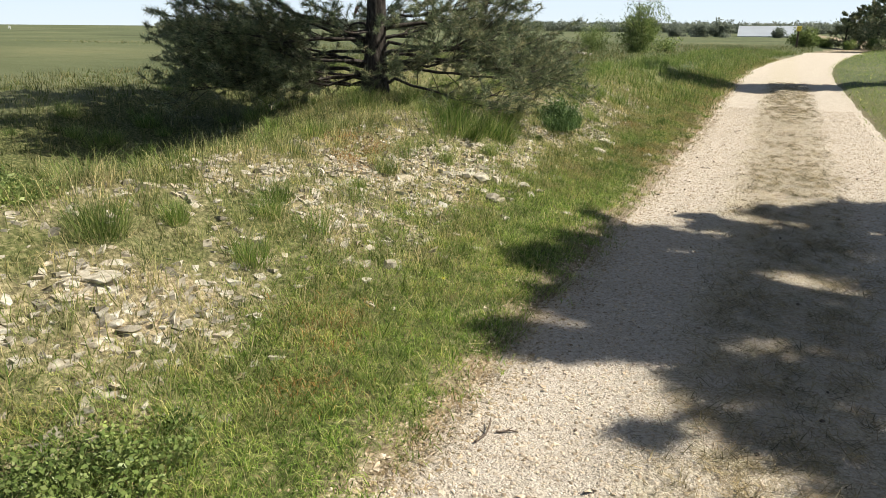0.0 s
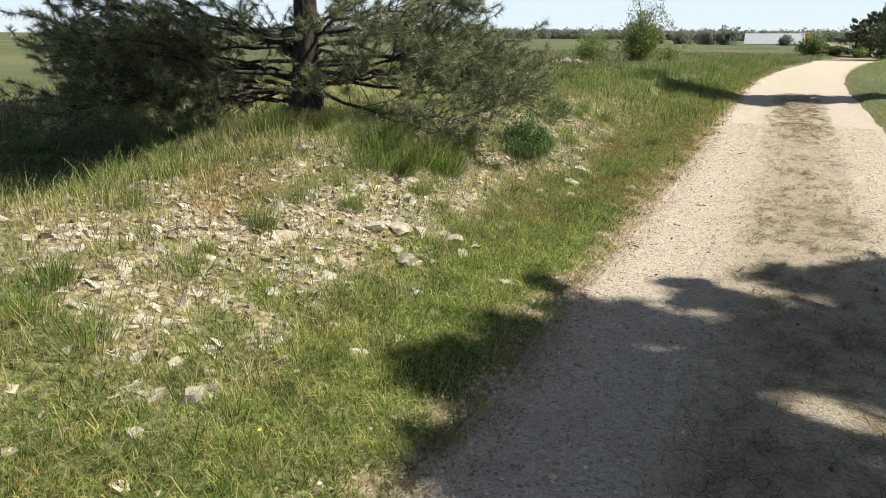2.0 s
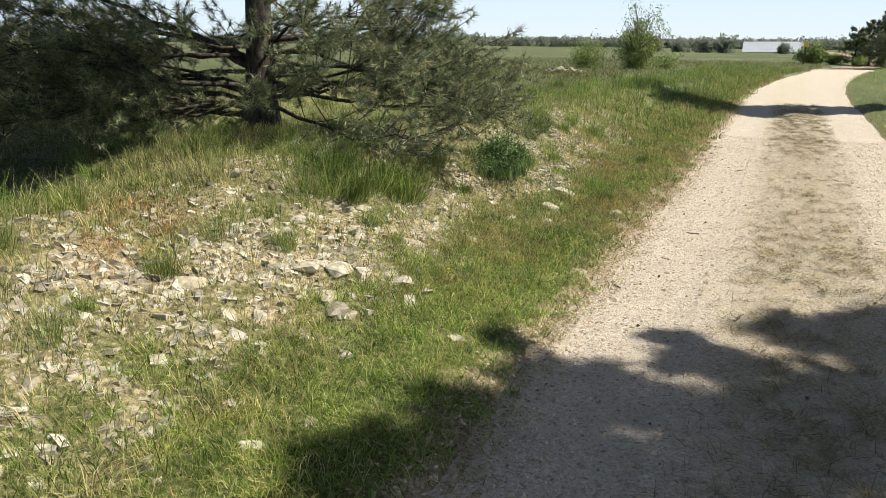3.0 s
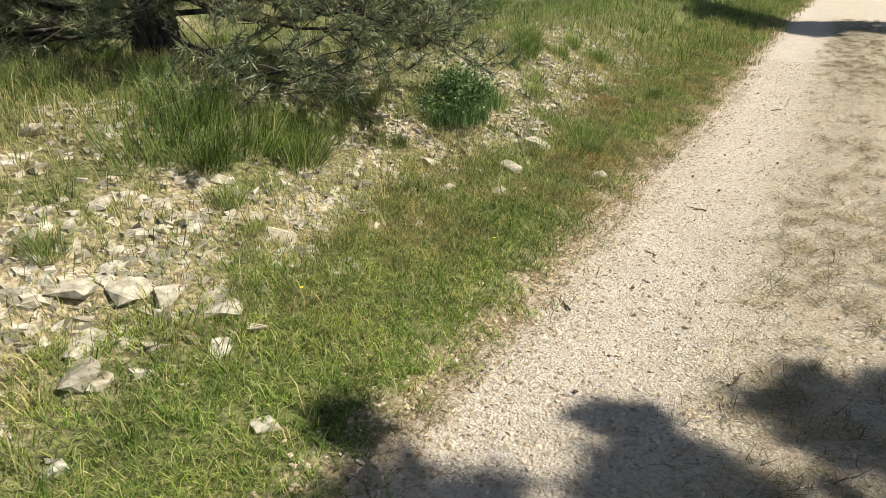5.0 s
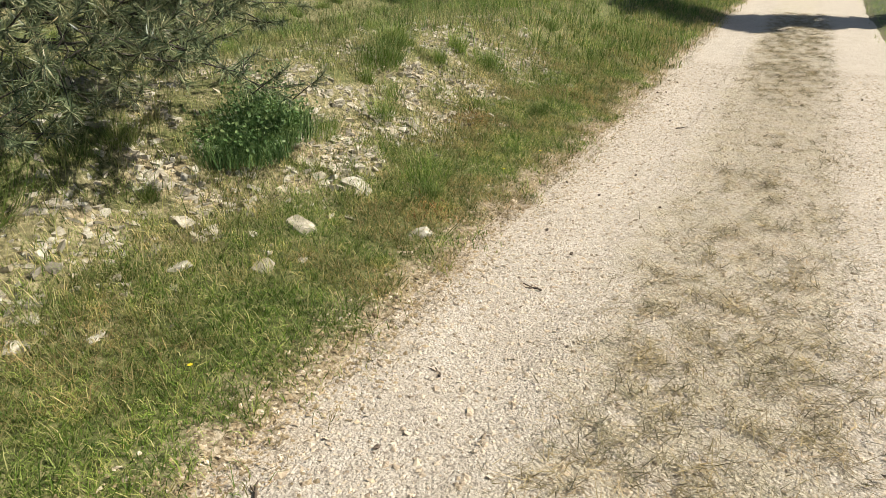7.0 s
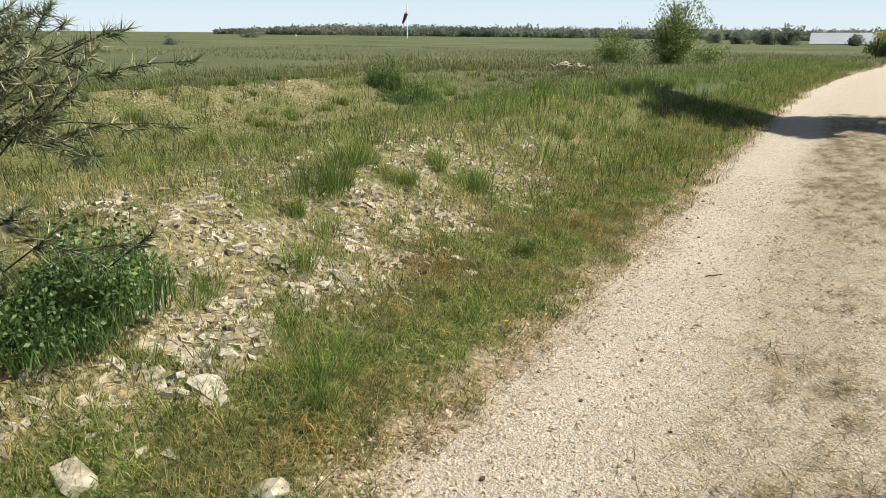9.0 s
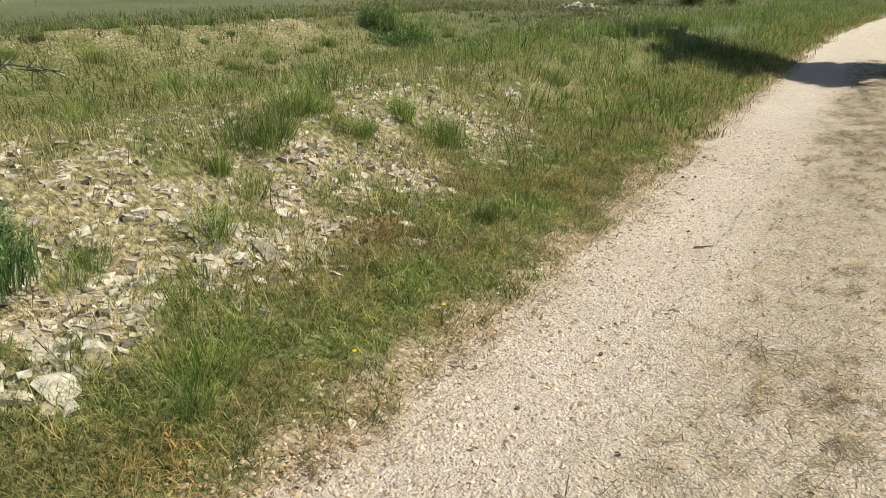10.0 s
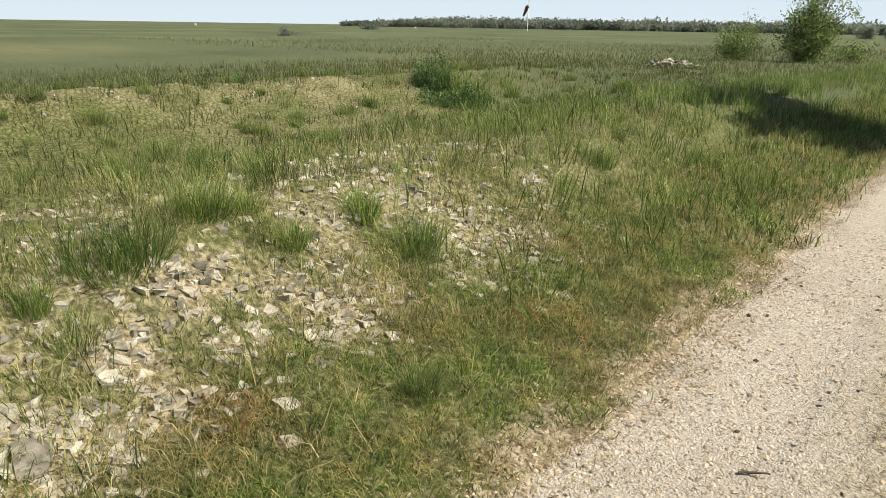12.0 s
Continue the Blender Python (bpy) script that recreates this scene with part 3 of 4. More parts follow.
def build_shade_tree(x, y, tall, boughs):
    """A broad old pine: a stout trunk, and heavy boughs that each carry a lumpy spray of needles. boughs: place and half width of each spray."""
    g = np.random.default_rng(23)
    root = tagged(new("pine_tree"), "broad old pine shading the track", "tree", "pines along the track")
    z0 = float(height(x, y))
    ts = np.linspace(0, 1, 12)
    tp = np.stack([x + 0.2 * np.sin(ts * 3), y + 0.15 * np.sin(ts * 4), z0 - 0.2 + ts * tall], -1)
    s = Soup()
    tube(s, tp, 0.2 * (1 - 0.85 * ts) * (1 + 0.5 * np.exp(-ts * 20)), 12)
    part("trunk", s.mesh("trunk", M_BARK, True), root, "dark furrowed bark")
    for bx, by, bz, r in boughs:
        s, c = Soup(), Soup()
        t = np.linspace(0, 1, 6)[:, None]
        h0 = max(1.6, bz - 0.45 * math.hypot(bx - x, by - y))
        a = np.array([np.interp(h0, tp[:, 2], tp[:, 0]), np.interp(h0, tp[:, 2], tp[:, 1]), h0])
        e = np.array([bx, by, bz])
        p = a + (e - a) * t + np.array([0, 0, 0.25]) * np.sin(t * np.pi)
        tube(s, p, np.linspace(0.06, 0.02, 6), 6)
        n = int(120 * r * r / 0.16) + 26
        d = g.normal(size=(n, 3))
        d /= np.linalg.norm(d, axis=1, keepdims=True)
        q = e + d * r * g.random((n, 1)) ** 0.4 * (0.75 + 0.25 * np.sin(5 * d[:, :1] + 7 * d[:, 1:2] + 9 * r))
        for k in range(0, n, 3):
            tube(s, [e + (a - e) * 0.1 * g.random(), q[k]], (0.012, 0.004), 3)
        needles(c, q, d, g, 30, 0.13, 0.022)
        b = part("bough", s.mesh("bough", M_BARK, True), root)
        part("needles", c.mesh("needles", M_NEEDLE), b, "grey-green needle spray")
    return root


_run = 1 / math.tan(_e)          # how far a shadow runs for each metre of height
SPRAYS = ((-1.38, 4.55, 0.42, 6.4), (-1.12, 5.2, 0.42, 6.1), (-1.36, 5.92, 0.17, 6.0), (-0.8, 5.68, 0.48, 5.7), (-0.5, 6.5, 0.15, 5.5), (-0.34, 6.24, 0.25, 5.6),
          (0.33, 6.98, 0.5, 5.2), (1.0, 7.4, 0.6, 4.8), (1.8, 7.6, 0.7, 4.4), (-1.12, 3.35, 0.32, 6.6), (-0.9, 4.0, 0.42, 6.5), (-0.6, 4.75, 0.6, 6.2), (-0.42, 3.8, 0.48, 6.4),
          (0.0, 3.4, 0.42, 6.2), (-0.3, 2.68, 0.14, 6.2), (0.32, 3.0, 0.42, 6.0), (0.8, 2.65, 0.5, 5.8), (-0.1, 5.6, 0.6, 5.9), (0.2, 4.25, 0.5, 6.0), (0.6, 6.2, 0.65, 5.2),
          (0.95, 4.7, 0.42, 5.5), (0.8, 3.6, 0.6, 5.7), (1.5, 5.4, 0.8, 5.0), (1.6, 4.2, 0.7, 5.1), (1.5, 3.0, 0.7, 5.2), (1.6, 6.5, 0.7, 4.6), (0.5, 5.6, 0.4, 5.6), (-0.3, 4.3, 0.4, 6.3),
          (-0.62, 5.2, 0.3, 6.0), (-0.95, 4.35, 0.34, 6.4), (0.0, 4.8, 0.3, 6.1), (0.2, 5.75, 0.36, 5.8), (-0.7, 3.5, 0.26, 6.5), (-0.2, 5.1, 0.3, 6.0), (1.1, 5.6, 0.4, 5.3), (0.7, 4.2, 0.36, 5.8), (0.4, 3.5, 0.34, 6.0), (-0.2, 6.3, 0.3, 5.6),
          (-0.86, 3.42, 0.32, 6.5), (-0.55, 3.6, 0.26, 6.4), (0.28, 4.6, 0.26, 5.9), (-1.05, 4.9, 0.3, 6.2), (0.95, 6.9, 0.4, 5.0),
          (3.0, 5.0, 0.8, 5.0), (3.2, 6.6, 0.8, 4.6), (3.0, 3.6, 0.8, 5.2), (4.2, 5.6, 0.8, 4.4), (4.0, 4.3, 0.8, 4.8), (2.6, 5.8, 0.7, 5.8), (2.6, 4.4, 0.7, 6.2))
build_shade_tree(5.3, 6.5, 7.4, [(x + h * _run * math.sin(_a), y + h * _run * math.cos(_a), h, r) for x, y, r, h in SPRAYS])
put(build_pine("pine_tree", "slender tall pine beside the track", 29, 9.6, 0.14, 16, 1.5, 30, 0.17, 0.05, "pines along the track", 0.15, twigs=6, fine=False,
               top=((0, 0.2, 0.6, 0.8, 1), (0.7, 0.75, 0.8, 1.3, 0.6)), bare=0.1), 3.9, 23.8)
far_pine = put(build_pine("pine_tree", "dark pine where the track bends", 37, 5.2, 0.14, 9, 2.3, 16, 0.22, 0.05, "pines at the bend", 0.08, twigs=5, fine=False), 7.0, 58.0)
for x, y, turn, size in ((4.5, 66.5, 200, 0.56), (5.6, 68.0, 290, 0.66), (6.6, 66.0, 30, 0.8), (9.6, 64.0, 80, 1.0), (11.5, 56.0, 10, 1.0)):
    c = copy_thing(far_pine, pose(x, y, float(height(x, y)), 0, 0, turn))
    c.scale = (size, size, size)


def leaf_cloud(soup, g, centre, radii, n, size):
    """Small folded leaves through a lumpy ellipsoid shell."""
    d = g.normal(size=(n, 3))
    d /= np.linalg.norm(d, axis=1, keepdims=True)
    r = g.random((n, 1)) ** 0.45 * (0.7 + 0.4 * g.random((n, 1)))
    p = np.asarray(centre) + d * r * np.asarray(radii)
    w = g.normal(size=(n, 3))
    w /= np.linalg.norm(w, axis=1, keepdims=True)
    s = np.cross(w, g.normal(size=(n, 3)))
    s /= np.linalg.norm(s, axis=1, keepdims=True)
    ln = size * (0.6 + 0.8 * g.random((n, 1)))
    V = np.stack([p, p + w * ln * .5 + s * ln * .3, p + w * ln, p + w * ln * .5 - s * ln * .3], 1).reshape(-1, 3)
    o = (np.arange(n) * 4)[:, None]
    soup.add(V, np.concatenate([o + [0, 1, 2], o + [0, 2, 3]], 1).reshape(-1, 3))


def build_bush(name, label, seed, tall, wide, stems, leaves, leaf, mat, category="shrub", group="", lift=0.45):
    g = np.random.default_rng(seed)
    root = tagged(new(name), label, category, group)
    s, c = Soup(), Soup()
    for i in range(stems):
        az, far = g.random() * 6.28, g.random()
        ln = tall * (0.45 + 0.55 * g.random()) * (1.15 - 0.6 * far)
        out = wide * 0.5 * (0.15 + 0.85 * far)
        n = 6
        t = np.linspace(0, 1, n)
        p = np.stack([np.cos(az) * out * t ** 1.3, np.sin(az) * out * t ** 1.3, ln * t - 0.05], -1) + g.normal(size=(n, 3)) * 0.03 * tall * t[:, None]
        tube(s, p, np.linspace(0.012 * tall, 0.004 * tall, n), 5)
        for f in (1, 2, 3, 4, 5):
            k = wide * (0.10 + 0.12 * g.random())
            if p[f, 2] > tall * lift * 0.3:
                leaf_cloud(c, g, p[f] + g.normal(size=3) * wide * 0.06, (k, k, k * 1.1), leaves // (stems * 5), leaf)
    part("stalk_bundle", s.mesh("stalk_bundle", M_BARK, True), root)
    part("crown", c.mesh("crown", mat), root)
    return root


put(build_bush("shrub", "pale green leafy shrub in the long grass", 5, 3.0, 3.0, 34, 17000, 0.085, M_SHRUB, lift=0.1), -7.5, 42.0)
put(build_bush("shrub", "low spreading green bush beside a taller shrub", 6, 1.4, 3.4, 18, 8000, 0.07, M_SHRUB), -9.9, 41.0)
put(build_bush("shrub", "low green bush in the long grass", 7, 1.0, 1.8, 10, 1800, 0.09, M_SHRUB), -6.4, 44.5)
far_bush = put(build_bush("bush", "dense green bush at the bend of the track", 8, 1.5, 2.6, 14, 4000, 0.14, M_SHRUB, "bush", "bushes at the bend"), 1.6, 66.0)
for x, y, t, k in ((3.2, 68, 40, 0.55), (4.6, 63.5, 90, 0.5), (6.2, 64, 150, 0.6), (2.4, 74, 300, 0.6)):
    copy_thing(far_bush, pose(x, y, float(height(x, y)), 0, 0, t)).scale = (k, k, k)
# thickets share the far leaf colour, with its painted-in haze
hazed_bush = put(build_bush("bush", "green thicket far across the meadow, leaf colour paled for haze", 9, 2.4, 4.6, 14, 3600, 0.3, M_HAZED_WOOD, "bush", "thickets beside the barn"), -14.0, 138.0)
for x, y, t, k in ((-10.5, 140, 40, 1.2), (-18.5, 141, 80, 0.9), (-1.2, 139, 120, 0.7), (-24, 150, 10, 0.9)):
    copy_thing(hazed_bush, pose(x, y, float(height(x, y)), 0, 0, t)).scale = (k, k, k)


# ---- far wood ----
def far_wood():
    g = np.random.default_rng(31)
    s = Soup()
    for i in range(420):
        az = math.radians(-47 + 55 * i / 420 + g.normal() * 0.1)
        for row in range(2):
            d = 330 + 14 * row + g.normal() * 6
            x, y = d * math.sin(az), d * math.cos(az)
            k = 0.8 * (2.0 + 1.4 * g.random() + (0.8 if g.random() < 0.1 else 0)) * min(1.0, 0.35 + i / 90)
            # the belt's pale grey-green has the haze of distance mixed in
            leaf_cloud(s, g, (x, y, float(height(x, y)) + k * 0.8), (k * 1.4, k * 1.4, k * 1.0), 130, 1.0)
    return tagged(new("far_wood", s.mesh("far_wood", M_HAZED_WOOD)), "distant belt of woodland beyond the meadow, haze painted into its pale leaf colour", "woodland", kind="stuff")


far_wood()


# ---- barn, windsock, marker post ----
def box(bm, cx, cy, cz, sx, sy, sz, bevel=0.0):
    r = bmesh.ops.create_cube(bm, size=1.0, matrix=Matrix.LocRotScale((cx, cy, cz), None, (sx, sy, sz)))
    if bevel:
        es = {e for v in r["verts"] for e in v.link_edges}
        bmesh.ops.bevel(bm, geom=list(es), offset=bevel, segments=1, affect="EDGES")


def build_barn():
    root = tagged(new("barn"), "low dark barn with a pale metal roof", "barn")
    w, d, h, ridge = 10.6, 9.0, 1.6, 3.5
    for sx, sy, lx, ly in ((0, -d / 2, w, 0.2), (0, d / 2, w, 0.2), (-w / 2, 0, 0.2, d), (w / 2, 0, 0.2, d)):
        bm = bmesh.new()
        box(bm, sx, sy, h / 2 - 0.4, lx, ly, h + 0.8)
        part("wall", bm_mesh("wall", bm, M_BARNWALL), root)
    for side in (-1, 1):
        bm = bmesh.new()
        y0, y1 = side * (d / 2 + 0.35), 0.0
        for k in range(36):
            x0, x1 = -w / 2 - 0.3 + k * (w + 0.6) / 36, -w / 2 - 0.3 + (k + 1) * (w + 0.6) / 36
            up = 0.012 if k % 2 else 0.0
            vs = [bm.verts.new(v) for v in ((x0, y0, h - 0.1 + up), (x1, y0, h - 0.1 + up), (x1, y1, ridge + up), (x0, y1, ridge + up),
                                            (x0, y0, h - 0.2), (x1, y0, h - 0.2), (x1, y1, ridge - 0.1), (x0, y1, ridge - 0.1))]
            for f in ((0, 1, 2, 3), (7, 6, 5, 4), (0, 4, 5, 1), (1, 5, 6, 2), (2, 6, 7, 3), (3, 7, 4, 0)):
                bm.faces.new([vs[i] for i in f])
        part("roof", bm_mesh("roof", bm, M_ROOF), root, "pale corrugated metal roof")
    for side in (-1, 1):
        bm = bmesh.new()
        vs = [bm.verts.new(v) for v in ((side * w / 2, -d / 2, h - 0.02), (side * w / 2, d / 2, h - 0.02), (side * w / 2, 0, ridge - 0.15),
                                        (side * (w / 2 - 0.2), -d / 2, h - 0.02), (side * (w / 2 - 0.2), d / 2, h - 0.02), (side * (w / 2 - 0.2), 0, ridge - 0.15))]
        for f in ((0, 1, 2), (5, 4, 3), (0, 3, 4, 1), (1, 4, 5, 2), (2, 5, 3, 0)):
            bm.faces.new([vs[i] for i in f])
        part("gable", bm_mesh("gable", bm, M_BARNWALL), root)
    bm = bmesh.new()
    box(bm, -1.5, -d / 2 - 0.13, 0.6, 3.2, 0.06, 1.9)
    part("door", bm_mesh("door", bm, M_BARNWALL), root)
    return root


barn = build_barn()
barn.matrix_basis = pose(-3.5, 165.0, -1.75, 0, 0, 2)


def build_windsock():
    root = tagged(new("windsock"), "limp faded red windsock on a white pole", "windsock")
    s = Soup()
    tube(s, [(0, 0, -0.2), (0, 0, 4), (0, 0, 9.0)], (0.14, 0.12, 0.09), 10)
    part("pole", s.mesh("pole", M_WHITE, True), root, "white painted pole")
    s = Soup()
    tube(s, [(0.1, 0, 6.5), (0.0, 0, 6.5), (-0.35, 0, 6.3), (-0.75, 0, 5.4), (-1.2, 0, 4.5), (-1.5, 0, 3.9)], (0.02, 0.5, 0.52, 0.45, 0.34, 0.26), 12)
    part("sock", s.mesh("sock", M_SOCK, True), root)
    s = Soup()
    a = np.linspace(0, 2 * np.pi, 17)
    tube(s, np.stack([np.cos(a) * 0.5, np.sin(a) * 0.5, np.full(17, 6.55)], -1), np.full(17, 0.04), 5)
    part("ring", s.mesh("ring", M_WHITE, True), root)
    return root


sock = build_windsock()
sock.matrix_basis = pose(-112, 178, float(height(-112, 178)), 0, 0, 0)


def build_post():
    root = tagged(new("marker_post"), "slim wooden marker post with a yellow top", "post")
    bm = bmesh.new()
    box(bm, 0, 0, 0.6, 0.12, 0.12, 1.4, 0.01)
    part("stake", bm_mesh("stake", bm, M_TWIG), root)
    bm = bmesh.new()
    box(bm, 0, -0.004, 1.46, 0.34, 0.14, 0.36, 0.015)
    part("cap", bm_mesh("cap", bm, M_YELLOW), root, "yellow painted cap")
    return root


put(build_post(), 0.9, 62.0)


# ---- stones ----
def stone_mesh(seed, flat):
    """An angular, layered lump of limestone: a hull of jittered points with chipped edges."""
    g = np.random.default_rng(seed)
    bm = bmesh.new()
    for _ in range(18):
        d = g.normal(size=3)
        d /= np.linalg.norm(d)
        q = np.sign(d) * np.abs(d) ** 0.6
        bm.verts.new((q[0] * (0.8 + 0.3 * g.random()), q[1] * (0.6 + 0.3 * g.random()), q[2] * flat))
    bmesh.ops.convex_hull(bm, input=bm.verts[:])
    loose = [v for v in bm.verts if not v.link_faces]
    bmesh.ops.delete(bm, geom=loose, context="VERTS")
    return bm_mesh("stone", bm, M_STONE)


STONES = [stone_mesh(100 + i, (0.28, 0.38, 0.5, 0.32)[i % 4]) for i in range(12)]


def lay_stone(g, x, y, size):
    ob = new("stone", STONES[g.integers(12)])
    ob.parent = ground
    z = float(height(x, y)) + size * 0.12
    ob.matrix_basis = pose(x, y, z, g.normal() * 14, g.normal() * 14, g.random() * 360) @ Matrix.Diagonal((size, size * (0.7 + 0.5 * g.random()), size, 1))
    return ob


# large pale blocks that lie free in the turf: place and half length
BLOCKS = [(-1.93, 6.16, .07), (-2.1, 6.14, .09), (-2.37, 6.8, .10), (-2.42, 6.0, .12), (-1.93, 5.95, .07), (-2.32, 6.05, .09), (-1.84, 4.46, .07), (-1.75, 4.73, .05),
          (-1.96, 8.77, .1), (-2.03, 9.42, .11), (-1.42, 9.13, .09), (-2.97, 2.21, .1), (-2.13, 3.65, .09), (-1.85, 8.33, .07), (-1.55, 5.77, .06), (-2.19, 5.54, .11),
          (-2.3, 5.62, .08), (-2.59, 5.83, .11), (-2.42, 8.4, .1), (-2.5, 10.65, .06), (-2.3, 10.5, .06), (-2.28, 10.66, .11), (-1.97, 11.46, .06), (-1.79, 13.25, .06), (-3.64, 6.42, .08),
          (-3.61, 3.14, .09), (-2.83, 5.15, .1), (-2.35, 5.72, .08)]


def scatter_stones():
    g = np.random.default_rng(77)
    made = 0
    for x, y, s in BLOCKS:
        lay_stone(g, x, y, s)
        made += 1
    while made < 300:
        x, y = -4.4 + 2.9 * g.random(), 1.0 + 13.0 * g.random()
        if g.random() < float(stony(x, y)) ** 1.5 + 0.015:
            lay_stone(g, x, y, 0.025 + 0.045 * g.random() ** 2.5)
            made += 1


def rubble():
    """The small chips between the stones."""
    g = np.random.default_rng(5)
    n = 120000
    x, y = -4.3 + 2.8 * g.random(n), 0.8 + 14.0 * g.random(n)
    k = g.random(n) < (0.5 + 0.16 * step(8, 10, y)) * stony(x, y) ** 1.5 + 0.03 * step(-1.7, -2.3, x)
    x2, y2 = -9.2 + 1.7 * g.random(9000), 9 + 13 * g.random(9000)
    k2 = g.random(9000) < 0.5 * stony(x2, y2)
    x, y = np.concatenate([x[k], x2[k2]]), np.concatenate([y[k], y2[k2]])
    n = len(x)
    return chips("rubble", "pale limestone rubble scattered over the bank", M_STONE, x, y, height(x, y), 0.006 + 0.031 * g.random(n) ** 2.3, g, 0.55, True)


def chips(name, label, mat, x, y, z, size, g, flat, slab=False):
    """Loose stone chips: jittered slabs, or for the smallest a low pointed cap."""
    n = len(x)
    if slab:
        o = np.array([(-1, -1, -1), (1, -1, -1), (1, 1, -1), (-1, 1, -1), (-1, -1, 1), (1, -1, 1), (1, 1, 1), (-1, 1, 1)], float) * 0.75
        f = np.array([(4, 5, 6), (4, 6, 7), (0, 1, 5), (0, 5, 4), (1, 2, 6), (1, 6, 5), (2, 3, 7), (2, 7, 6), (3, 0, 4), (3, 4, 7)])
    else:
        o = np.array([(1, 0, 0), (0, 1, 0), (-1, 0, 0), (0, -1, 0), (0, 0, 1)], float)
        f = np.array([(0, 1, 4), (1, 2, 4), (2, 3, 4), (3, 0, 4)])
    m = len(o)
    P = o[None] * (0.75 + 0.45 * g.random((n, m, 1))) + g.normal(size=(n, m, 3)) * 0.10
    P[:, :, 0] *= 1.0 + 0.4 * g.random((n, 1))
    P[:, :, 2] *= flat
    a = g.random(n) * 6.28
    c, s = np.cos(a)[:, None], np.sin(a)[:, None]
    X, Y, Z = P[..., 0] * c - P[..., 1] * s, P[..., 0] * s + P[..., 1] * c, P[..., 2]
    t, r = g.normal(size=(n, 1)) * 0.28, g.normal(size=(n, 1)) * 0.28
    V = np.stack([X * size[:, None] + x[:, None], Y * size[:, None] + y[:, None], (Z + X * t + Y * r) * size[:, None] + z[:, None] + size[:, None] * flat * 0.25], -1).reshape(-1, 3)
    T = ((np.arange(n) * m)[:, None, None] + f[None]).reshape(-1, 3)
    return tagged(new(name, mesh_from(name, V, T, mat)), label, "stones", kind="stuff")


def pebbles():
    g = np.random.default_rng(9)
    n = 78000
    y = 0.8 + 15.5 * g.random(n) ** 1.15
    x = -1.45 + 2.9 * g.random(n)
    dens = np.where((x > -0.4) & (x < 0.7), 0.45, 1.0)
    k = (g.random(n) < dens) & (x > track_left(y) - 0.3 * g.random(n))
    x, y = x[k], y[k]
    size = 0.003 + 0.0115 * g.random(len(x)) ** 2.8 + 0.009 * g.random(len(x)) * (g.random(len(x)) < 0.035)
    return chips("gravel", "loose pale pebbles on the gravel track", M_PEBBLE, x, y, np.maximum(path_z(x, y), ground_z(x, y)) - 0.001, size, g, 0.5)


def litter():
    """Brown leaf litter and grit along the track's edge."""
    g = np.random.default_rng(19)
    n = 17000
    y = 0.9 + 14 * g.random(n)
    x = track_left(y) - 0.01 + 0.12 * g.normal(size=n)
    return chips("leaf_litter", "brown leaf litter and grit along the track's edge", M_LITTER, x, y, np.maximum(path_z(x, y), ground_z(x, y)), 0.004 + 0.009 * g.random(n) ** 2, g, 0.3)


rubble()
pebbles()
litter()


# ---- grasses ----
def keep_verge(x, y):
    u = x - bend(y)
    d = u - track_left(y) + bend(y) + (fbm(x, y, 7.0, 63, 3) - 0.5) * 0.4
    return (0.85 * step(0.06, -0.22, d) + 0.15 * step(0.18, -0.08, d)) * step(-2.9, -2.1, u) * (1 - 0.75 * stony(x, y))


def keep_bank(x, y):
    u = x - bend(y)
    return step(-1.5, -2.2, u) * (1 - 0.3 * stony(x, y)) * (0.3 + 0.7 * step(0.35, 0.6, fbm(x, y, 2.5, 41)))


def keep_tall(x, y):
    u = x - bend(y)
    return step(-1.3, -1.9, u) * (0.2 + 0.8 * step(0.4, 0.58, fbm(x, y, 1.1, 44))) * step(11, 17, y)


grass_patch("verge_grass", "short lush green grass along the track", M_LUSH, 150000, -2.9, -0.9, 0.6, 8.5, lambda x, y: keep_verge(x, y) * step(8.5, 6, y), (0.025, 0.085), (0.0025, 0.005), (0.5, 1.5), 2, clump=7, spread=0.02)
grass_patch("verge_grass", "olive and straw-coloured short grass along the track", M_VERGE, 175000, -2.9, -0.9, 5.5, 15, lambda x, y: keep_verge(x, y) * step(5.5, 8, y), (0.025, 0.085), (0.0025, 0.005), (0.5, 1.5), 14, clump=7, spread=0.02)
grass_patch("verge_grass", "longer blades lying over the short verge grass", M_VERGE, 8000, -2.7, -1.15, 0.6, 15, keep_verge, (0.08, 0.18), (0.0025, 0.0045), (0.8, 1.8), 15, clump=7, spread=0.02)
grass_patch("verge_grass", "green grass along the track further on", M_VERGE, 70000, -2.9, 0.0, 15, 40, keep_verge, (0.06, 0.16), (0.006, 0.012), (0.3, 1.0), 12)
grass_patch("bank_grass", "thin dry grass over the stony bank", M_DRY, 150000, -5.2, -1.5, 0.6, 18, keep_bank, (0.05, 0.17), (0.0025, 0.005), (0.3, 1.1), 3, clump=11, spread=0.03)
grass_patch("bank_grass", "seeding grass stalks along the crest of the bank", M_DRY, 6000, -4.3, -3.5, 2.4, 7.2, lambda x, y: 0.2 + 0.8 * fbm(x, y, 3.0, 48), (0.07, 0.24), (0.003, 0.006), (0.2, 0.8), 16, clump=8, spread=0.03)
grass_patch("long_grass", "long uncut grass on the bank", M_TALL, 90000, -4.5, 2.5, 11, 50, keep_tall, (0.15, 0.42), (0.005, 0.010), (0.2, 0.8), 4, clump=12, spread=0.06)
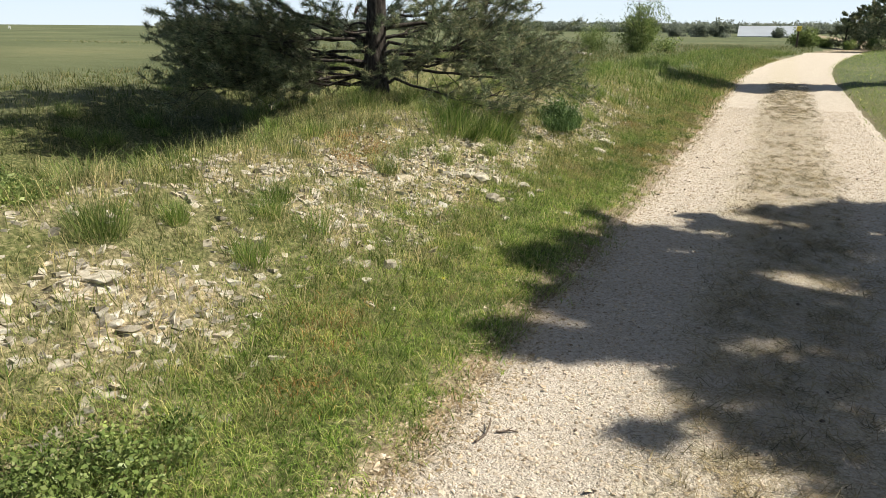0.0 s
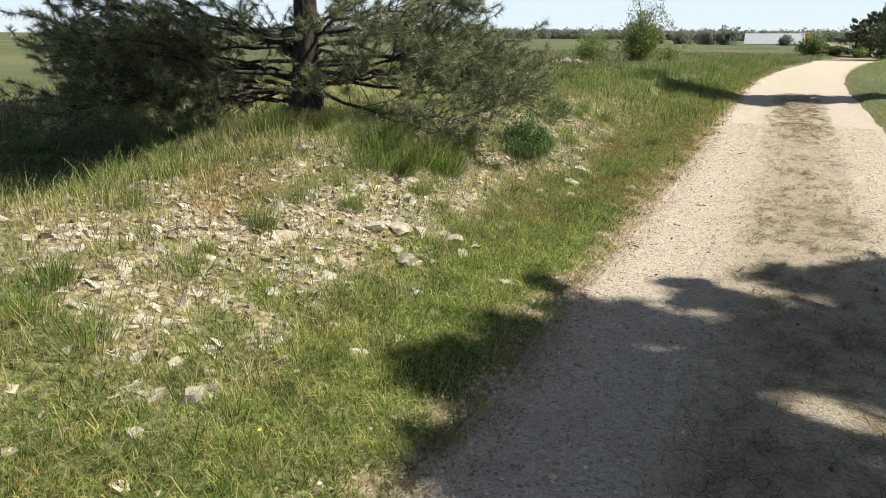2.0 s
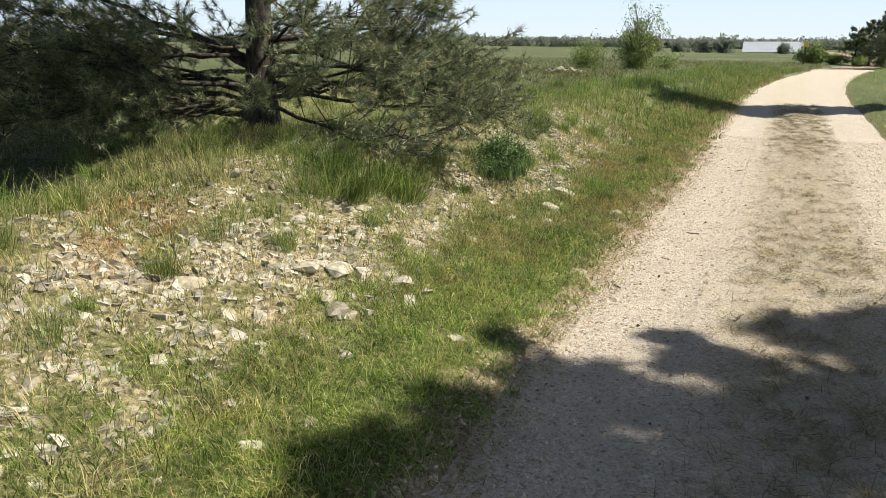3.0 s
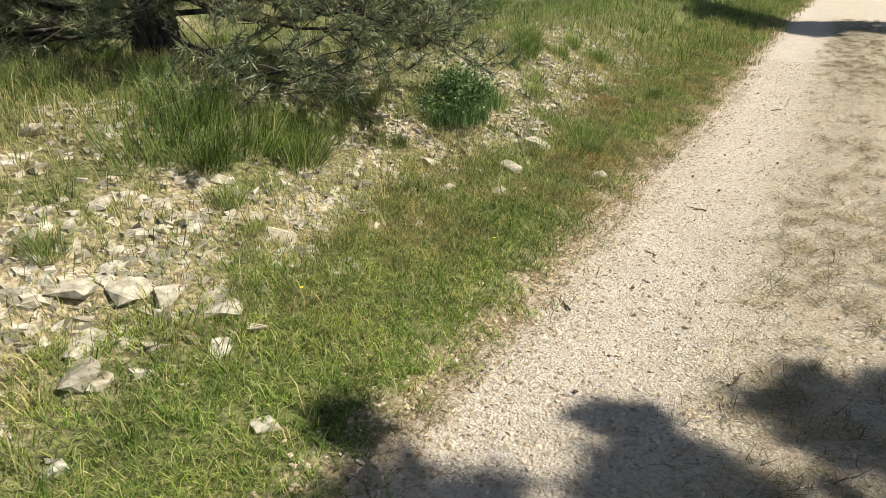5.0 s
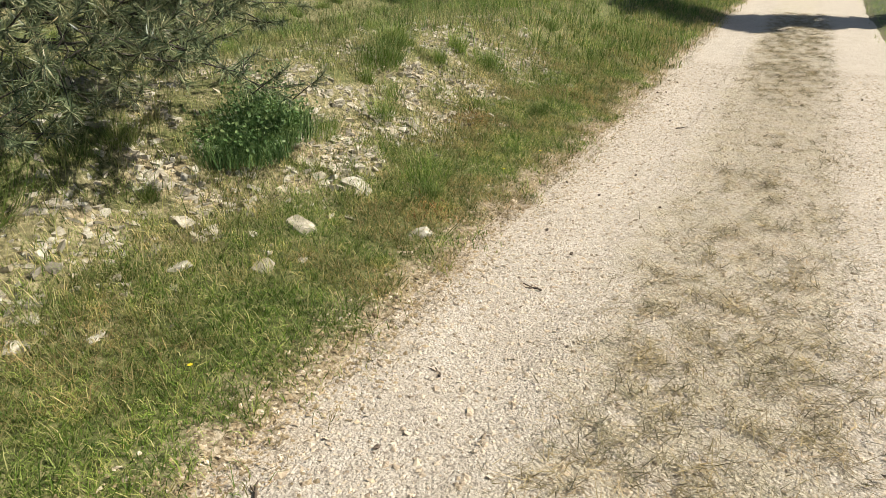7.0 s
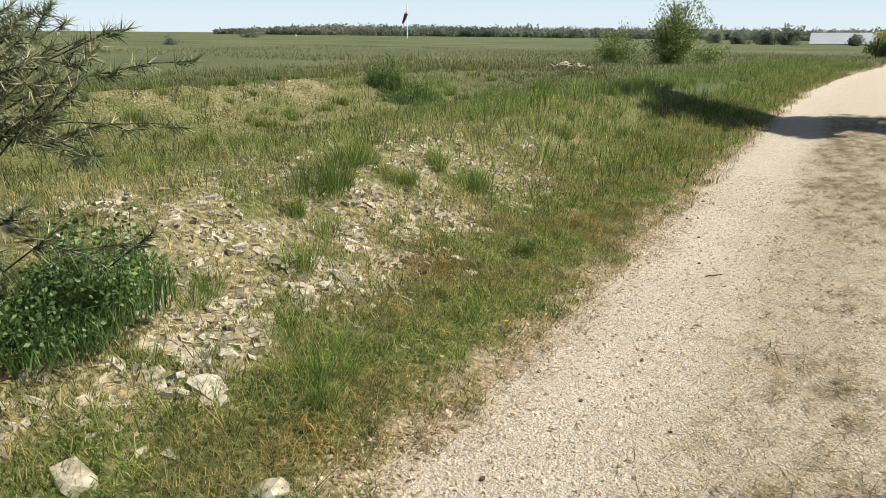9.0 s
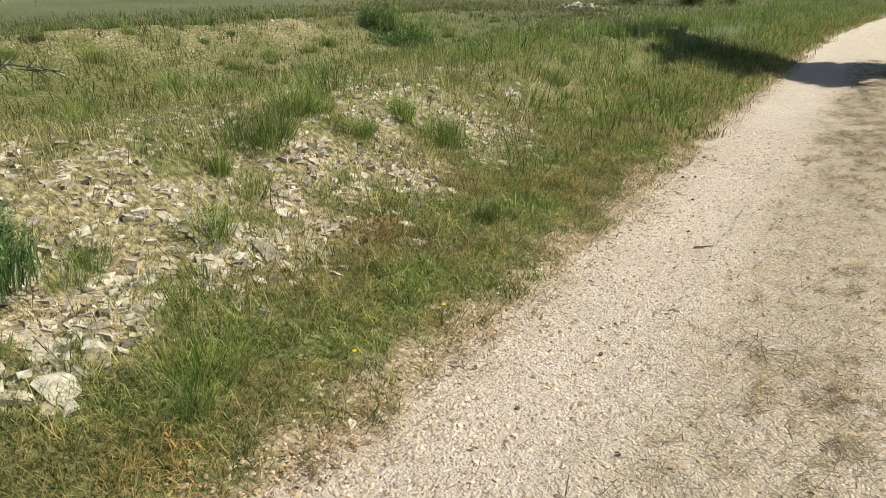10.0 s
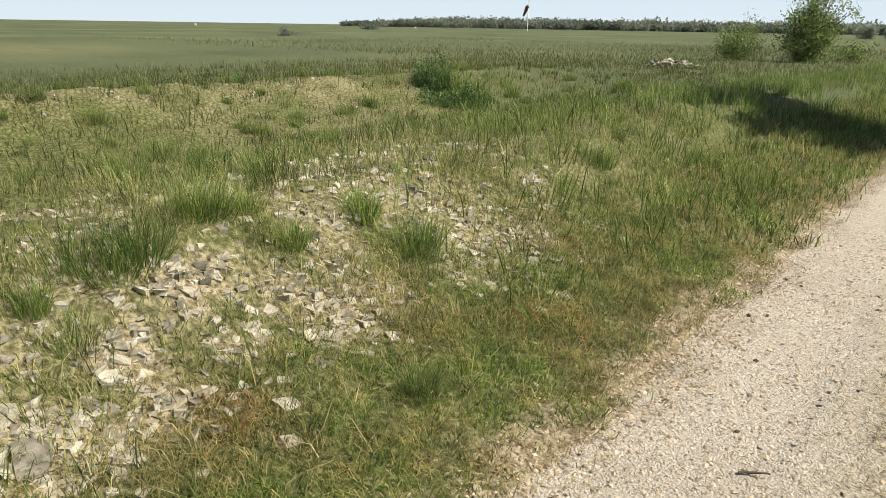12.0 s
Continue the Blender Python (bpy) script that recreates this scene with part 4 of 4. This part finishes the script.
grass_patch("meadow_grass", "rough dry meadow grass behind the bank", M_MEADOW, 155000, -16, -4.6, 1, 34, lambda x, y: (0.3 + 0.7 * fbm(x, y, 0.6, 46)) * step(-16, -11, x) * step(34, 26, y), (0.05, 0.22), (0.005, 0.011), (0.2, 0.9), 5, clump=12, spread=0.05)
grass_patch("meadow_grass", "meadow grass further out", M_MEADOW, 80000, -45, 2, 26, 75, lambda x, y: step(-1.2, -1.6, x - bend(y)) * (0.15 + 0.85 * step(-30, -8, x)) * step(75, 55, y) * step(26, 30, y), (0.1, 0.32), (0.012, 0.03), (0.2, 0.8), 6, True)
grass_patch("verge_grass", "short grass on the far side of the track", M_LUSH, 60000, 1.2, 14, 6, 62, lambda x, y: step(1.4, 1.75, x - bend(y)), (0.05, 0.14), (0.008, 0.016), (0.3, 1.0), 7, True)


def keep_middle(x, y):
    u = x - bend(y)
    return step(-0.42, 0.0, u) * step(0.95, 0.6, u) * (0.03 + 0.97 * step(0.49, 0.62, fbm(x, y, 12.0, 51, 3) + 0.22 * (fbm(x, y, 1.6, 58) - 0.5) - 0.15 * step(8.6, 11.0, y) * step(16, 13, y)))


grass_patch("dead_grass", "fallen straw and dead stalks over the bank", M_STRAW, 170000, -9.5, -1.7, 1, 20, lambda x, y: step(-1.7, -2.3, x) * (0.2 + 0.8 * step(-5.5, -4, x)) * step(20, 15, y) * (0.95 - 0.3 * stony(x, y)), (0.03, 0.11), (0.003, 0.007), (1.3, 2.3), 19, True)
grass_patch("dead_grass", "flattened dead grass down the middle of the track", M_THATCH, 230000, -0.6, 1.0, 1, 24, keep_middle, (0.025, 0.085), (0.003, 0.0055), (0.8, 2.0), 8, True)
grass_patch("dead_grass", "bleached straw trodden into the middle of the track", M_STRAW, 90000, -0.6, 1.0, 1, 20, lambda x, y: step(-0.5, 0.0, x) * step(0.9, 0.5, x), (0.015, 0.06), (0.002, 0.004), (1.6, 2.4), 18, True)
grass_patch("dead_grass", "dead grass and needles along the track's edge", M_STRAW, 110000, -1.6, -0.8, 1, 24, lambda x, y: step(0.34, 0.05, np.abs(x + 0.06 - track_left(y))) * step(0.35, 0.6, fbm(x, y, 6.0, 53, 3)), (0.012, 0.05), (0.003, 0.006), (0.9, 2.0), 9, True)


RUSTY = ((-1.75, 2.25, .16), (-2.0, 2.8, .2), (-1.5, 9.45, .13), (-2.05, 11.3, .14), (-3.55, 5.5, .28), (-3.3, 5.1, .2), (-1.75, 12.9, .2))


def keep_rusty(x, y):
    k = np.zeros(len(x))
    for px, py_, r in RUSTY:
        k = np.maximum(k, np.exp(-((x - px) ** 2 + (y - py_) ** 2) / r ** 2))
    return k * 0.85


grass_patch("dead_grass", "rusty brown patches of dead moss and stalks", M_RUST, 130000, -3.9, -1.3, 1.8, 13.4, keep_rusty, (0.02, 0.09), (0.003, 0.006), (0.5, 1.8), 21)


# ---- tufts and herbs ----
def tuft_mesh(seed, n, spread, lo, hi, mat, wd=0.0048):
    g = np.random.default_rng(seed)
    r, a = spread * g.random(n) ** 0.7, g.random(n) * 6.28
    x, y = r * np.cos(a), r * np.sin(a)
    V, T = blades(x, y, np.zeros(n) - 0.02, lo + (hi - lo) * g.random(n), wd * (0.5 + 0.8 * g.random(n)), 0.15 + 0.7 * g.random(n), g)
    k = (np.arange(len(V)) % 5)[:, None]
    V[:, :2] += np.repeat(np.stack([x, y], -1), 5, 0) * np.where(k == 4, 1.0, np.where(k >= 2, 0.45, 0.0))
    return mesh_from("grass_tuft", V, T, mat)


TUFTS = [tuft_mesh(200 + i, (330, 420, 260)[i % 3], (0.10, 0.16, 0.22)[i % 3], 0.06, (0.34, 0.44, 0.5)[i % 3], M_TALL) for i in range(6)]


def grass_tuft(x, y, size, g):
    ob = tagged(new("grass_tuft", TUFTS[g.integers(6)]), "upright tuft of long green grass on the bank", "grass tuft", "grass tufts on the bank")
    ob.matrix_basis = pose(x, y, float(height(x, y)), 0, 0, g.random() * 360) @ Matrix.Scale(size, 4)


def plant_tufts():
    g = np.random.default_rng(61)
    for x, y, s in ((-3.2, 6.75, 1.2), (-3.05, 7.2, 1.25), (-2.85, 7.5, 1.1), (-3.3, 7.2, 1.2), (-3.0, 6.95, 0.9), (-2.9, 7.7, 0.9), (-2.7, 6.8, .5), (-2.7, 3.0, .7), (-3.23, 2.95, .7), (-1.57, 2.13, .4), (-3.1, 3.75, .7),
                    (-3.07, 5.65, .6), (-1.77, 9.8, .75), (-1.6, 9.65, .5), (-2.95, 11.42, .8), (-2.9, 11.3, .7), (-3.2, 11.9, .8), (-2.85, 12.2, .75), (-2.9, 12.75, .9), (-2.65, 12.95, .8), (-3.5, 12.6, .9),
                    (-3.35, 2.52, 0.88), (-2.66, 3.6, 0.69), (-2.98, 3.5, 0.62), (-2.87, 4.37, 0.56), (-3.0, 5.14, 0.62), (-2.76, 5.85, 0.50), (-2.95, 4.61, 0.50), (-2.67, 8.42, 0.44), (-3.09, 8.63, 0.62),
                    (-3.1, 8.35, 0.56), (-2.7, 11.01, 0.56), (-2.89, 10.93, 0.62), (-2.51, 10.53, 0.62), (-2.53, 9.81, 0.50), (-2.6, 9.94, 0.50), (-1.69, 11.92, 0.50), (-3.03, 11.18, 0.75), (-3.19, 11.8, 0.75),
                    (-7.9, 19.2, 1.7), (-7.6, 19.5, 1.6), (-7.2, 19.2, 1.5), (-6.9, 18.9, 1.3)):
        grass_tuft(x, y, s, g)
    n = 0
    while n < 230:
        x, y = -9.5 + 7.7 * g.random(), 2.0 + 22 * g.random()
        if g.random() < 0.04 + 0.6 * step(10, 16, y) or x < -3.6:
            grass_tuft(x, y, 0.35 + 0.5 * g.random(), g)
            n += 1


plant_tufts()


def herb(x, y, tall, wide, leaves, seed, mat=M_HERB, leaf=0.025):
    """A mound of leafy stems with grass blades growing through it."""
    g = np.random.default_rng(seed)
    root = tagged(new("herb_clump"), "dense green leafy herb clump among the grass", "plant")
    s, c = Soup(), Soup()
    for i in range(60):
        az, out = g.random() * 6.28, wide * 0.5 * g.random() ** 0.55
        ln = tall * (0.35 + 0.75 * g.random() ** 1.3 + 0.35 * math.sin(3 * az + seed)) * (1.1 - 0.35 * (out / (wide * .5)) ** 2)
        p = np.stack([np.cos(az) * out * np.array([.8, .95, 1.05]), np.sin(az) * out * np.array([.8, .95, 1.05]), ln * np.array([-.05, .5, 1.0])], -1)
        tube(s, p, (0.003, 0.0025, 0.002), 3)
        for f in np.linspace(0.15, 1, 5):
            q = p[0] + (p[2] - p[0]) * f + g.normal(size=3) * 0.02
            leaf_cloud(c, g, q, (0.09, 0.09, 0.05), leaves // 300, leaf)
    tagged(part("stalk_bundle", s.mesh("stalk_bundle", mat), root), kind="stuff")
    part("leaves", c.mesh("leaves", mat), root)
    n = 1300
    r, a = wide * 0.62 * g.random(n) ** 0.6, g.random(n) * 6.28
    V, T = blades(r * np.cos(a), r * np.sin(a), np.zeros(n), tall * (0.4 + 0.85 * g.random(n)) * (1.1 - 0.8 * r / wide), 0.003 + 0.004 * g.random(n), 0.2 + 0.7 * g.random(n), g)
    tagged(part("undergrowth", mesh_from("undergrowth", V, T, mat), root), kind="stuff")
    return put(root, x, y)


herb(-2.72, 9.42, 0.34, 0.55, 4200, 3)
herb(-2.64, 9.12, 0.26, 0.5, 3200, 4)
herb(-7.3, 18.9, 0.24, 1.3, 3000, 15, M_HERB, 0.04)
herb(-7.95, 19.15, 0.42, 0.7, 1800, 16, M_HERB, 0.04)
herb(-4.05, 2.5, 0.14, 0.5, 4500, 5, M_SHRUB)
herb(-2.05, 1.35, 0.07, 0.7, 6000, 6, M_SHRUB, 0.022)


def stick(x, y, length, turn, seed):
    """A dead twig with a short fork."""
    g = np.random.default_rng(seed)
    s = Soup()
    p = limb(g, (0, 0, 0.005), 0.0, 0.02, length, 0.0, 0.25, 6)
    tube(s, p, np.linspace(0.006, 0.003, 6), 5)
    tube(s, limb(g, p[2], 0.7, 0.05, length * 0.4, 0, 0.2, 4), np.linspace(0.004, 0.002, 4), 4)
    ob = tagged(new("twig", s.mesh("twig", M_TWIG, True)), "small dead twig lying on the gravel", "twig", "twigs on the track")
    ob.matrix_basis = pose(x, y, float(path_z(np.float64(x), np.float64(y))) + 0.004, 0, 0, turn)


for i, (x, y, ln, turn) in enumerate(((-0.95, 2.3, .16, 100), (-0.9, 2.42, .1, 20), (-0.75, 8.05, .1, 140), (-0.95, 7.2, .09, 120), (-0.62, 8.9, .1, 160), (-0.2, 6.9, .12, 60), (0.1, 2.3, .14, 80), (-0.55, 12.4, .1, 30))):
    stick(x, y, ln, turn, 400 + i)


def cone_mesh():
    """A small dry pine cone: a scaly, tapered lump."""
    bm = bmesh.new()
    rings = []
    for k in range(6):
        z, r = k / 5, (0.35, 0.8, 1.0, 0.85, 0.55, 0.1)[k]
        rings.append([bm.verts.new((z * 2.2 - 1.1, r * math.cos(a + k * 0.4) * (1.2 if j % 2 else 0.85) * 0.7, r * math.sin(a + k * 0.4) * (1.2 if j % 2 else 0.85) * 0.7))
                      for j, a in enumerate(np.linspace(0, 2 * np.pi, 8, endpoint=False))])
    for p, q in zip(rings, rings[1:]):
        for j in range(8):
            bm.faces.new((p[j], p[(j + 1) % 8], q[(j + 1) % 8], q[j]))
    bm.faces.new(rings[0][::-1])
    bm.faces.new(rings[-1])
    return bm_mesh("pine_cone", bm, M_TWIG)


CONE = cone_mesh()
_g = np.random.default_rng(88)
for i in range(34):
    x, y = -1.05 + 2.2 * _g.random(), 1.8 + 13 * _g.random()
    ob = tagged(new("pine_cone", CONE), "small dark dry pine cone lying on the gravel", "pine cone", "pine cones on the track")
    s = 0.008 + 0.006 * _g.random()
    ob.matrix_basis = pose(x, y, float(path_z(np.float64(x), np.float64(y))) + s * 0.6, 0, 0, _g.random() * 360) @ Matrix.Scale(s, 4)


def flower(x, y, seed):
    g = np.random.default_rng(seed)
    root = tagged(new("flower"), "small yellow flower in the short grass", "flower", "yellow flowers")
    s = Soup()
    tube(s, [(0, 0, -0.01), (0.005, 0, 0.05), (0.008, 0.004, 0.1)], (0.002, 0.0015, 0.0015), 4)
    part("stem", s.mesh("stem", M_LUSH), root)
    a = np.linspace(0, 2 * np.pi, 14, endpoint=False)
    c = np.array([0.008, 0.004, 0.1])
    s = Soup()
    for q in a:
        d, e = np.array([np.cos(q), np.sin(q), 0.25]), np.array([-np.sin(q), np.cos(q), 0])
        s.add([c, c + d * 0.006 + e * 0.002, c + d * 0.011, c + d * 0.006 - e * 0.002], [(0, 1, 2), (0, 2, 3)])
    part("petals", s.mesh("petals", M_FLOWER), root, "bright yellow petals")
    return put(root, x, y)


for i, (x, y) in enumerate(((-1.35, 10.2), (-1.28, 10.75), (-1.7, 3.55), (-1.9, 6.4), (-1.5, 7.5))):
    flower(x, y, 500 + i)



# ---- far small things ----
# bushes in the leaf colour that carries painted haze
put(build_bush("shrub", "low bush far out in the meadow, leaf colour paled for haze", 15, 1.0, 5.0, 12, 1600, 0.3, M_HAZED_WOOD, "shrub", "low bushes in the meadow"), -108.0, 114.0)
put(build_bush("shrub", "low bush far out in the meadow, leaf colour paled for haze", 16, 0.7, 1.6, 8, 700, 0.15, M_HAZED_WOOD, "shrub", "low bushes in the meadow"), -55.6, 52.5)


def field_marker(x, y):
    root = tagged(new("field_marker"), "small white marker board in the far meadow", "marker", "markers in the meadow")
    bm = bmesh.new()
    box(bm, 0, 0, 0.45, 0.5, 0.05, 0.3, 0.01)
    part("board", bm_mesh("board", bm, M_WHITE), root)
    for sx in (-0.18, 0.18):
        bm = bmesh.new()
        box(bm, sx, 0.06, 0.2, 0.06, 0.06, 0.6)
        part("leg", bm_mesh("leg", bm, M_WHITE), root)
    root.matrix_basis = pose(x, y, float(height(x, y)), 0, 0, 45)


for x, y in ((-150.0, 99.0), (-124.0, 145.0)):
    field_marker(x, y)


def stone_heap(x0, y0):
    """A low heap of pale field stones half sunk in the grass."""
    g = np.random.default_rng(91)
    root = tagged(new("stone_heap"), "low heap of pale field stones in the grass", "stone heap")
    root.matrix_basis = Matrix.Translation((x0, y0, float(height(x0, y0)) + 0.04)) @ Matrix.Scale(0.55, 4)
    for i in range(46):
        r, a = 1.1 * g.random() ** 0.6, g.random() * 6.28
        ob = part("stone", STONES[g.integers(12)], root)
        s = 0.08 + 0.12 * g.random()
        ob.matrix_basis = pose(r * math.cos(a) * 1.3, r * math.sin(a), 0.3 * (1.1 - r) + 0.05, g.normal() * 20, g.normal() * 20, g.random() * 360) @ Matrix.Diagonal((s, s, s, 1))


stone_heap(-7.8, 28.8)
scatter_stones()
